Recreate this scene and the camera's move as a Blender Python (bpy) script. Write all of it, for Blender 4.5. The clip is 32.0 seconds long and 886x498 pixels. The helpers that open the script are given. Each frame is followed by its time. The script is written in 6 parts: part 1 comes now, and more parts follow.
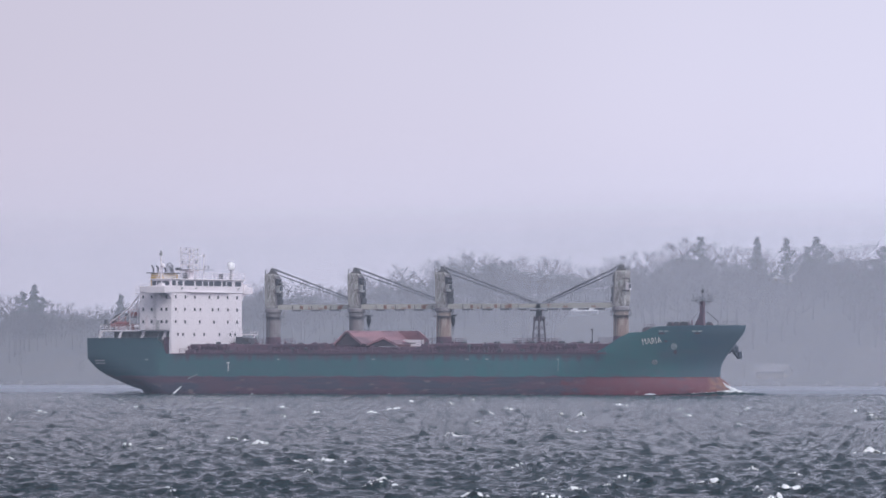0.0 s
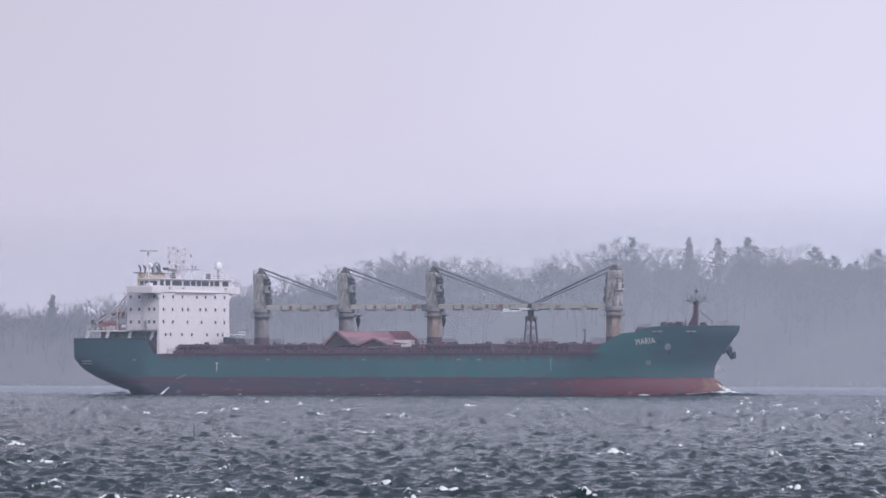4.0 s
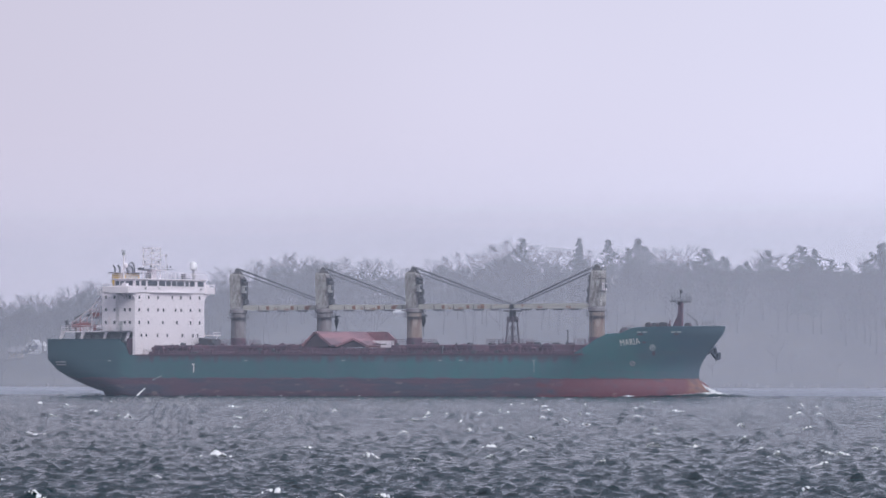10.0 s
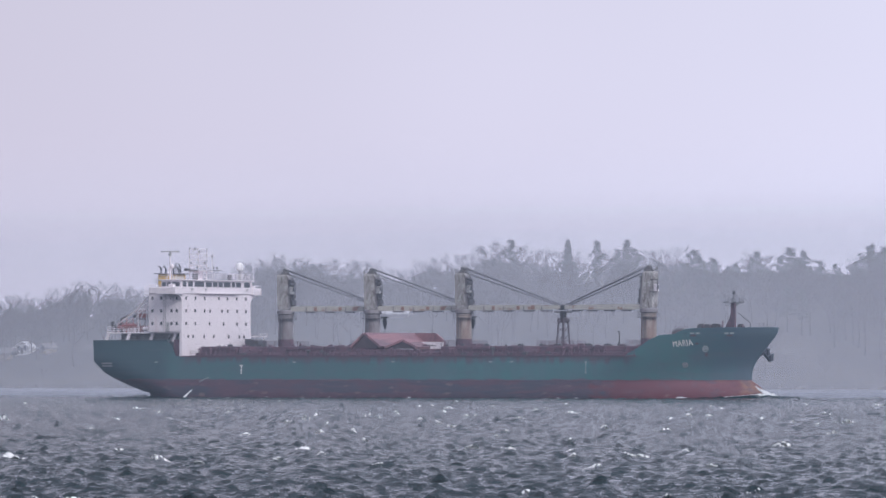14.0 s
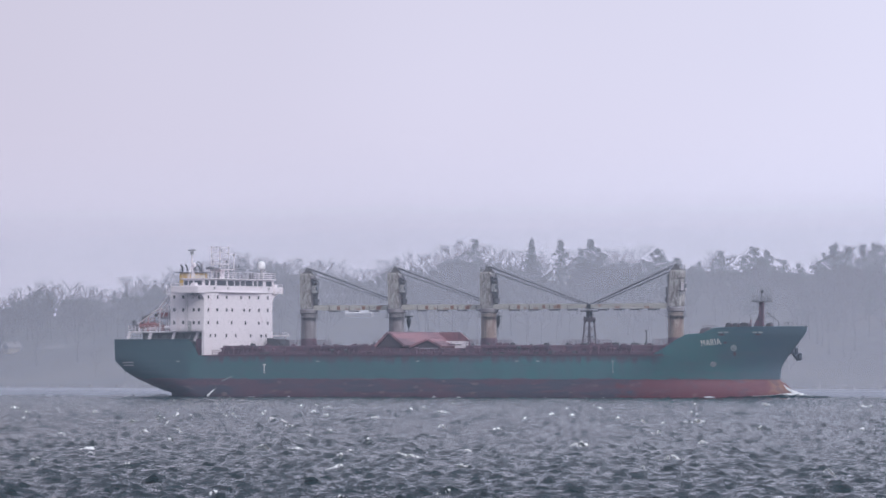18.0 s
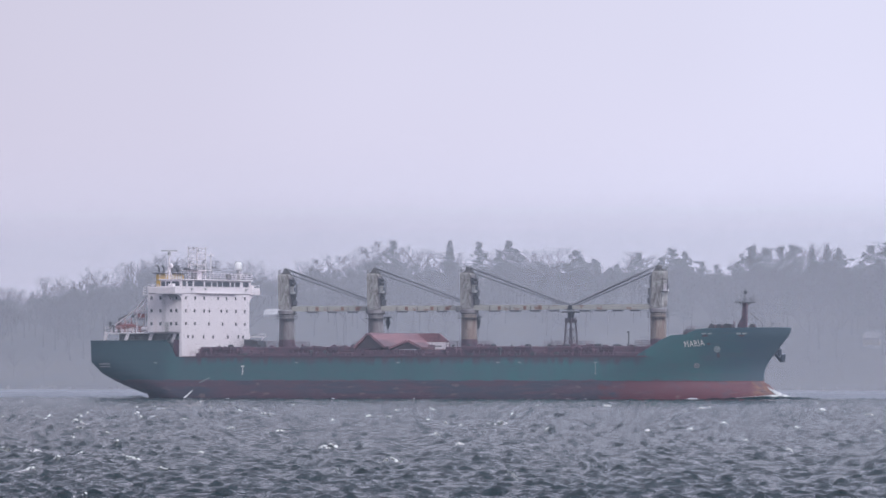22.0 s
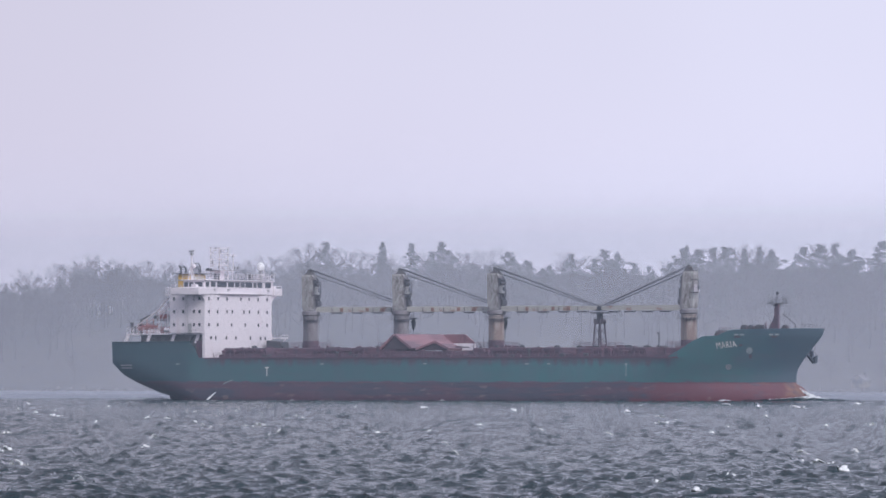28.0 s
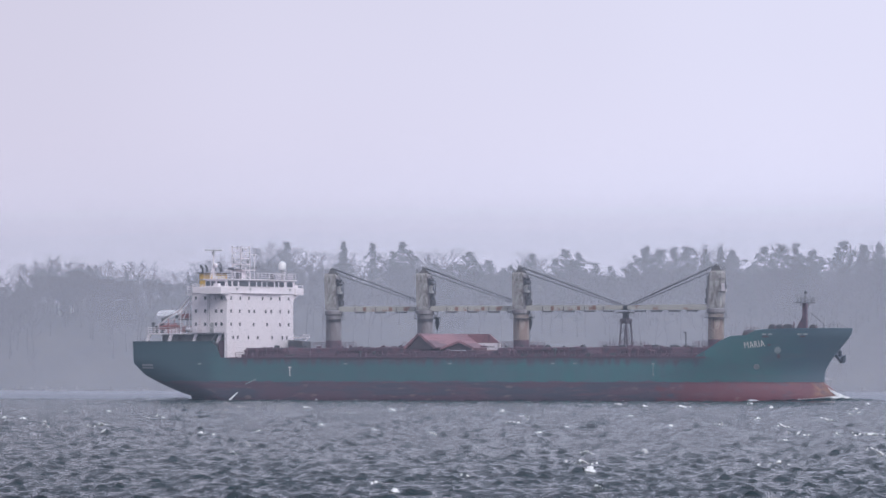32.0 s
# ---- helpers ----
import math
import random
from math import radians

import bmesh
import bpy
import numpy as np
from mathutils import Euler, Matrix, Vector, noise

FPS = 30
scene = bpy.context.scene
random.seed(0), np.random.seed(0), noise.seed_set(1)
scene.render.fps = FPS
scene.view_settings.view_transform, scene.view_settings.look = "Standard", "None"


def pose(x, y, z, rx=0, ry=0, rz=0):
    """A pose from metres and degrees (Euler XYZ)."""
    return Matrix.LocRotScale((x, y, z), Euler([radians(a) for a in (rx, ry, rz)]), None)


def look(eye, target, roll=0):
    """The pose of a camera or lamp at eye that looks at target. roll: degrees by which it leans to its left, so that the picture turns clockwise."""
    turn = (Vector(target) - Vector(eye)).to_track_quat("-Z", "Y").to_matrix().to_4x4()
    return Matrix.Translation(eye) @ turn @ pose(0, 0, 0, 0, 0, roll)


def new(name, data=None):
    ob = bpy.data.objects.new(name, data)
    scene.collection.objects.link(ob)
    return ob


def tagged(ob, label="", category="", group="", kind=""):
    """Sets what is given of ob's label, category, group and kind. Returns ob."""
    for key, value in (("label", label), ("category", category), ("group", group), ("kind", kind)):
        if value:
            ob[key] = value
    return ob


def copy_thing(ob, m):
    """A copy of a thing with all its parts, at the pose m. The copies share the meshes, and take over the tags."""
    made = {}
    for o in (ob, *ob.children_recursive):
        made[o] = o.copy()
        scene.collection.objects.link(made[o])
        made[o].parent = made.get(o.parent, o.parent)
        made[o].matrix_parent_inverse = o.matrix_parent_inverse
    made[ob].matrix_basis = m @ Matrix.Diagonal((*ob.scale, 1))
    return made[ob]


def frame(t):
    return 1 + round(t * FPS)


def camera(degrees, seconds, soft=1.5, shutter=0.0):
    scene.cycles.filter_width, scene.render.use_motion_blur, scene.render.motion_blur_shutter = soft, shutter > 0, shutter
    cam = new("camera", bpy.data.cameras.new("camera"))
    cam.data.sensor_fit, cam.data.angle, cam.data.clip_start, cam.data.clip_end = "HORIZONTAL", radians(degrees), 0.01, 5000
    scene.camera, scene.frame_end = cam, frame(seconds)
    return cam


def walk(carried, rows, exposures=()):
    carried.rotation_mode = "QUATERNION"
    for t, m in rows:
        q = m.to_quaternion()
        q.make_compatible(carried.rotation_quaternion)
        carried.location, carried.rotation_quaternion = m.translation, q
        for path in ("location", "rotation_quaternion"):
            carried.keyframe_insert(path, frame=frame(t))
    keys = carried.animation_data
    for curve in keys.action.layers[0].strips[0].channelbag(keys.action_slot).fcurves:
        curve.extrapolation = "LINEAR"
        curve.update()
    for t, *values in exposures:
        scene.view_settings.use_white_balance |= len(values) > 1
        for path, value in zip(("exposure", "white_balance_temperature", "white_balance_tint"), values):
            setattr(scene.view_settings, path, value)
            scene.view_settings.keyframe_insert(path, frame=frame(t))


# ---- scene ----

import colorsys

SECONDS = 32.0
EYE = (0.0, 0.0, 5.5)

# ---- camera: stands on the near bank and pans after the ship; seconds, pan and tilt in degrees ----
PAN = [
    (0, -3.0617, 1.0769), (0.5, -2.9756, 1.0780), (1, -2.8919, 1.0799), (1.5, -2.8139, 1.0803),
    (2, -2.7410, 1.0796), (2.5, -2.6754, 1.0794), (3, -2.6097, 1.0804), (3.5, -2.5407, 1.0804),
    (5.5, -2.1209, 1.0854), (6, -2.0583, 1.0860), (6.5, -2.0010, 1.0858), (7, -1.9383, 1.0857),
    (7.5, -1.8675, 1.0866), (8, -1.7909, 1.0877), (8.5, -1.7083, 1.0867), (9, -1.6264, 1.0850),
    (9.5, -1.5364, 1.0880), (10, -1.4507, 1.0901), (10.5, -1.3881, 1.0914), (11, -1.3600, 1.0934),
    (11.5, -1.3560, 1.0956), (12, -1.3599, 1.0991), (12.5, -1.3537, 1.1015), (13, -1.3485, 1.1025),
    (13.5, -1.3483, 1.1023), (14, -1.3500, 1.1030), (14.5, -1.3491, 1.1022), (16.5, -1.2579, 1.0929),
    (17, -1.1947, 1.0931), (17.5, -1.1165, 1.0953), (18, -1.0205, 1.0967), (18.5, -0.9105, 1.0982),
    (19, -0.7951, 1.0996), (19.5, -0.6830, 1.1019), (20, -0.5903, 1.1032), (20.5, -0.5171, 1.1042),
    (21, -0.4432, 1.1052), (21.5, -0.3624, 1.1066), (22, -0.2800, 1.1093), (22.5, -0.2047, 1.1123),
    (23, -0.1332, 1.1132), (23.5, -0.0599, 1.1136), (24, 0.0170, 1.1135), (24.5, 0.0960, 1.1127),
    (25, 0.1673, 1.1151), (25.5, 0.2192, 1.1172), (27.5, 0.3243, 1.1217), (28, 0.3294, 1.1221),
    (28.5, 0.3381, 1.1228), (29, 0.3504, 1.1229), (29.5, 0.3652, 1.1236), (30, 0.3892, 1.1238),
    (30.5, 0.4259, 1.1239), (31, 0.4909, 1.1235), (31.5, 0.5842, 1.1211), (32, 0.6829, 1.1204),
]
cam = camera(8.008, SECONDS, soft=1.6)


def aim(pan, tilt):
    return pose(*EYE, 90 + tilt, 0, -pan)


walk(cam, [(t, aim(p, e)) for t, p, e in PAN])

# ---- world and sun: bright overcast in mist ----
SUN_ELEVATION, SUN_AZIMUTH = radians(38), radians(150)
world = bpy.data.worlds.new("overcast")
scene.world = world
world.use_nodes = True
wn = world.node_tree.nodes
wl = world.node_tree.links
wn.clear()
w_out = wn.new("ShaderNodeOutputWorld")
w_bg = wn.new("ShaderNodeBackground")
w_sky = wn.new("ShaderNodeTexSky")
w_sky.sky_type = "NISHITA"
w_sky.sun_disc = False
w_sky.sun_elevation = SUN_ELEVATION
w_sky.sun_rotation = SUN_AZIMUTH
w_sky.dust_density = 4.0
w_scale = wn.new("ShaderNodeVectorMath")
w_scale.operation = "SCALE"
w_scale.inputs["Scale"].default_value = 0.11
w_coord = wn.new("ShaderNodeTexCoord")
w_sep = wn.new("ShaderNodeSeparateXYZ")
w_ramp = wn.new("ShaderNodeValToRGB")
w_ramp.color_ramp.elements[0].position = 0.0
w_ramp.color_ramp.elements[0].color = (0.80, 0.79, 1.0, 1)
w_ramp.color_ramp.elements[1].position = 1.0
w_ramp.color_ramp.elements[1].color = (0.66, 0.71, 0.86, 1)
w_mid = w_ramp.color_ramp.elements.new(0.07)
w_mid.color = (0.78, 0.765, 0.95, 1)
w_high = w_ramp.color_ramp.elements.new(0.38)
w_high.color = (0.52, 0.56, 0.72, 1)
w_cloud = wn.new("ShaderNodeTexNoise")
w_cloud.inputs["Scale"].default_value = 9.0
w_cloud.inputs["Detail"].default_value = 2.0
w_cmap = wn.new("ShaderNodeMapRange")
w_cmap.inputs["From Min"].default_value = 0.35
w_cmap.inputs["From Max"].default_value = 0.65
w_cmap.inputs["To Min"].default_value = 0.965
w_cmap.inputs["To Max"].default_value = 1.035
w_mul = wn.new("ShaderNodeVectorMath")
w_mul.operation = "SCALE"
w_mix = wn.new("ShaderNodeMix")
w_mix.data_type = "RGBA"
w_mix.inputs["Factor"].default_value = 0.88
wl.new(w_coord.outputs["Generated"], w_sep.inputs[0])
wl.new(w_sep.outputs["Z"], w_ramp.inputs[0])
wl.new(w_coord.outputs["Generated"], w_cloud.inputs["Vector"])
wl.new(w_cloud.outputs["Fac"], w_cmap.inputs["Value"])
w_side = wn.new("ShaderNodeMapRange")
w_side.inputs["From Min"].default_value = -0.16
w_side.inputs["From Max"].default_value = 0.14
w_side.inputs["To Min"].default_value = 0.80
w_side.inputs["To Max"].default_value = 1.17
w_both = wn.new("ShaderNodeMath")
w_both.operation = "MULTIPLY"
wl.new(w_sep.outputs["X"], w_side.inputs["Value"])
wl.new(w_side.outputs["Result"], w_both.inputs[0])
wl.new(w_cmap.outputs["Result"], w_both.inputs[1])
wl.new(w_ramp.outputs["Color"], w_mul.inputs[0])
wl.new(w_both.outputs[0], w_mul.inputs["Scale"])
wl.new(w_sky.outputs[0], w_scale.inputs[0])
wl.new(w_scale.outputs[0], w_mix.inputs["A"])
w_tint = wn.new("ShaderNodeMix")
w_tint.data_type = "RGBA"
w_tint.inputs["A"].default_value = (1.02, 0.975, 0.985, 1)
w_tint.inputs["B"].default_value = (0.985, 1.0, 1.02, 1)
w_tfac = wn.new("ShaderNodeMapRange")
w_tfac.inputs["From Min"].default_value = -0.14
w_tfac.inputs["From Max"].default_value = 0.06
wl.new(w_sep.outputs["X"], w_tfac.inputs["Value"])
wl.new(w_tfac.outputs["Result"], w_tint.inputs["Factor"])
w_tmul = wn.new("ShaderNodeVectorMath")
w_tmul.operation = "MULTIPLY"
wl.new(w_mul.outputs[0], w_tmul.inputs[0])
wl.new(w_tint.outputs["Result"], w_tmul.inputs[1])
wl.new(w_tmul.outputs[0], w_mix.inputs["B"])
wl.new(w_mix.outputs["Result"], w_bg.inputs["Color"])
w_bg.inputs["Strength"].default_value = 1.0
wl.new(w_bg.outputs[0], w_out.inputs[0])

sun = new("sun", bpy.data.lights.new("sun", "SUN"))
sun.data.energy = 1.65
sun.data.angle = radians(25)
sun.data.color = (1.0, 0.97, 0.98)
sun.matrix_world = look((0, 0, 300), (-math.sin(SUN_AZIMUTH) * 300, -math.cos(SUN_AZIMUTH) * 300, 300 - 300 * math.tan(SUN_ELEVATION)))


# ---- materials ----
def links_of(name):
    m = bpy.data.materials.new(name)
    m.use_nodes = True
    return m, m.node_tree.nodes, m.node_tree.links, m.node_tree.nodes["Principled BSDF"]


def weathered(name, base, stain, rough=0.55, metal=0.0, scale=0.6, low=0.5, high=0.7, streak=(1, 1, 1), bump=0.15, fine=6.0, grit=0.25):
    """Paint in two tones: broad stains, and finer grain in value and relief."""
    m, n, l, bsdf = links_of(name)
    co = n.new("ShaderNodeTexCoord")
    mp = n.new("ShaderNodeMapping")
    mp.inputs["Scale"].default_value = streak
    l.new(co.outputs["Object"], mp.inputs["Vector"])
    big = n.new("ShaderNodeTexNoise")
    big.inputs["Scale"].default_value = scale
    big.inputs["Detail"].default_value = 6
    big.inputs["Roughness"].default_value = 0.65
    l.new(mp.outputs[0], big.inputs["Vector"])
    rm = n.new("ShaderNodeMapRange")
    rm.inputs["From Min"].default_value = low
    rm.inputs["From Max"].default_value = high
    l.new(big.outputs["Fac"], rm.inputs["Value"])
    mix = n.new("ShaderNodeMix")
    mix.data_type = "RGBA"
    mix.inputs["A"].default_value = (*base, 1)
    mix.inputs["B"].default_value = (*stain, 1)
    l.new(rm.outputs[0], mix.inputs["Factor"])
    grain = n.new("ShaderNodeTexNoise")
    grain.inputs["Scale"].default_value = fine
    grain.inputs["Detail"].default_value = 4
    l.new(mp.outputs[0], grain.inputs["Vector"])
    gm = n.new("ShaderNodeMapRange")
    gm.inputs["To Min"].default_value = 1 - grit
    gm.inputs["To Max"].default_value = 1 + grit
    l.new(grain.outputs["Fac"], gm.inputs["Value"])
    sc = n.new("ShaderNodeVectorMath")
    sc.operation = "SCALE"
    l.new(mix.outputs["Result"], sc.inputs[0])
    l.new(gm.outputs[0], sc.inputs["Scale"])
    l.new(sc.outputs[0], bsdf.inputs["Base Color"])
    bsdf.inputs["Roughness"].default_value = rough
    bsdf.inputs["Metallic"].default_value = metal
    if bump:
        bp = n.new("ShaderNodeBump")
        bp.inputs["Strength"].default_value = bump
        bp.inputs["Distance"].default_value = 0.05
        l.new(grain.outputs["Fac"], bp.inputs["Height"])
        l.new(bp.outputs[0], bsdf.inputs["Normal"])
    return m


HULL_GREEN = weathered("hull_green", (0.058, 0.178, 0.188), (0.085, 0.160, 0.186), 0.55, 0, 0.22, 0.42, 0.72, (1, 1, 0.4), 0.15, 2.2, 0.14)
HULL_RED = weathered("boot_red", (0.108, 0.060, 0.088), (0.070, 0.066, 0.096), 0.6, 0, 0.10, 0.44, 0.58, (0.7, 1, 5))
DECK_RED = weathered("deck_red", (0.135, 0.072, 0.100), (0.085, 0.066, 0.095), 0.7, 0, 0.8, 0.45, 0.65)
COVER_RED = weathered("hatch_red", (0.32, 0.165, 0.19), (0.19, 0.115, 0.14), 0.6, 0, 0.16, 0.50, 0.60, (2.6, 0.3, 0.6))
# dark colour for the shade inside the tented covers
COVER_SHADE = weathered("hatch_shade", (0.085, 0.06, 0.075), (0.05, 0.045, 0.06), 0.8, 0, 0.8)
WHITE = weathered("white_paint", (0.80, 0.745, 0.785), (0.66, 0.54, 0.56), 0.5, 0, 0.9, 0.58, 0.80, (1, 1, 0.18), 0.05, 6.0, 0.06)
PEDESTAL_GREY = weathered("pedestal_grey", (0.26, 0.245, 0.265), (0.17, 0.145, 0.16), 0.7, 0, 0.8, 0.45, 0.65, (1, 1, 0.3))
PEDESTAL = weathered("pedestal_tan", (0.34, 0.29, 0.27), (0.22, 0.15, 0.135), 0.7, 0, 0.6, 0.45, 0.65, (1, 1, 0.3))
CREAM = weathered("crane_cream", (0.46, 0.45, 0.44), (0.17, 0.145, 0.15), 0.65, 0, 1.1, 0.40, 0.66, (1, 1, 0.45), 0.3, 4, 0.45)
JIB_CREAM = weathered("jib_cream", (0.46, 0.45, 0.42), (0.30, 0.20, 0.17), 0.6, 0, 0.5, 0.56, 0.62, (1, 1, 1))
RUST = weathered("rust", (0.24, 0.14, 0.12), (0.32, 0.20, 0.15), 0.8, 0, 1.5)
DARK = weathered("dark_steel", (0.085, 0.085, 0.10), (0.11, 0.09, 0.09), 0.6, 0.2, 1.0)
BLACK = weathered("black_steel", (0.055, 0.055, 0.068), (0.07, 0.065, 0.07), 0.6, 0.1, 1.0)
YELLOW = weathered("funnel_yellow", (0.70, 0.45, 0.11), (0.52, 0.31, 0.09), 0.5, 0, 1.0)
ORANGE = weathered("lifeboat_red", (0.30, 0.10, 0.10), (0.2, 0.08, 0.09), 0.5, 0, 1.0)
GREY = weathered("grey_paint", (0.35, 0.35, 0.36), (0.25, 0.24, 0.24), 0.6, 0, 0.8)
MARK = weathered("marking_white", (0.75, 0.75, 0.72), (0.5, 0.52, 0.5), 0.6, 0, 2.0, 0.6, 0.75)
REST_BROWN = weathered("rest_brown", (0.105, 0.085, 0.105), (0.08, 0.07, 0.09), 0.7, 0, 1.0)
HAWSE = weathered("hawse_grey", (0.27, 0.32, 0.33), (0.17, 0.22, 0.24), 0.7, 0, 1.0)
HULL_RUST = weathered("hull_rust", (0.098, 0.078, 0.095), (0.075, 0.10, 0.12), 0.7, 0, 1.0)
# dark anchor steel, lightened towards blue to carry the haze
ANCHOR_HAZE = weathered("anchor_haze", (0.16, 0.18, 0.23), (0.12, 0.135, 0.175), 0.7, 0.1, 1.0)
DOME_WHITE = weathered("dome_white", (0.86, 0.86, 0.88), (0.78, 0.78, 0.80), 0.4, 0, 0.5, 0.6, 0.8, (1, 1, 1), 0.0, 6.0, 0.03)
SHEAVE = weathered("sheave_grey", (0.17, 0.165, 0.175), (0.10, 0.085, 0.09), 0.7, 0, 2.0)
ROPE = weathered("wire_rope", (0.12, 0.12, 0.145), (0.12, 0.12, 0.13), 0.6, 0.1, 3.0)
GLASS, _n, _l, _b = links_of("window_glass")
_b.inputs["Base Color"].default_value = (0.075, 0.08, 0.10, 1)
_b.inputs["Roughness"].default_value = 0.12
FOAM = weathered("foam", (0.86, 0.88, 0.90), (0.62, 0.66, 0.70), 0.9, 0, 3.0, 0.5, 0.7, (1, 1, 1), 0.6, 14)
BARK = weathered("bark", (0.075, 0.065, 0.06), (0.12, 0.11, 0.10), 0.9, 0, 0.8)
TWIG = weathered("bare_twigs", (0.075, 0.067, 0.075), (0.10, 0.088, 0.095), 0.9, 0, 0.5)
NEEDLE = weathered("needles", (0.040, 0.055, 0.045), (0.06, 0.07, 0.055), 0.8, 0, 0.6, 0.4, 0.7)
EARTH = weathered("hillside", (0.070, 0.067, 0.070), (0.105, 0.097, 0.095), 0.95, 0, 0.03, 0.45, 0.6, (1, 1, 1), 0.5, 0.6)
STONE = weathered("shore_stone", (0.16, 0.155, 0.15), (0.09, 0.085, 0.085), 0.9, 0, 0.6)
SIDING = weathered("house_siding", (0.44, 0.44, 0.45), (0.36, 0.35, 0.35), 0.7, 0, 0.4, 0.5, 0.7, (1, 1, 4))
TAN = weathered("tan_siding", (0.27, 0.235, 0.21), (0.21, 0.185, 0.17), 0.7, 0, 0.4, 0.5, 0.7, (1, 1, 4))
ROOFING = weathered("shingle_roof", (0.20, 0.19, 0.20), (0.12, 0.12, 0.13), 0.9, 0, 0.7)
OLD_SNOW = weathered("old_snow", (0.17, 0.17, 0.18), (0.10, 0.098, 0.10), 0.9, 0, 0.35, 0.45, 0.6)
BARN_WHITE = weathered("barn_white", (0.66, 0.66, 0.68), (0.50, 0.50, 0.52), 0.8, 0, 0.5, 0.5, 0.7)
SNOWY = weathered("frosted_roof", (0.50, 0.50, 0.52), (0.34, 0.34, 0.36), 0.9, 0, 0.5, 0.5, 0.7)


def sea_material(name, rough_sea, tint, gloss=0.10):
    m, n, l, bsdf = links_of(name)
    bsdf.inputs["Base Color"].default_value = (*tint, 1)
    bsdf.inputs["Roughness"].default_value = gloss
    bsdf.inputs["IOR"].default_value = 1.33
    co = n.new("ShaderNodeTexCoord")
    last = None
    for scale, dist, stretch in ((1.6, 0.44, (0.7, 1.0, 1)), (3.8, 0.26, (0.7, 1.0, 1)), (9.0, 0.10, (1, 1, 1))):
        mp = n.new("ShaderNodeMapping")
        mp.inputs["Scale"].default_value = stretch
        tx = n.new("ShaderNodeTexNoise")
        tx.inputs["Scale"].default_value = scale
        tx.inputs["Detail"].default_value = 4
        bp = n.new("ShaderNodeBump")
        bp.inputs["Strength"].default_value = 1.0
        bp.inputs["Distance"].default_value = dist * rough_sea
        l.new(co.outputs["Object"], mp.inputs["Vector"])
        l.new(mp.outputs[0], tx.inputs["Vector"])
        l.new(tx.outputs["Fac"], bp.inputs["Height"])
        if last:
            l.new(last.outputs[0], bp.inputs["Normal"])
        last = bp
    l.new(last.outputs[0], bsdf.inputs["Normal"])
    return m


SEA = sea_material("sea_water", 1.0, (0.006, 0.026, 0.034))
# the pale lee tint holds reflected sky and haze, not the water's own colour
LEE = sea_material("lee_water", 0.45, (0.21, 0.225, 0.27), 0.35)


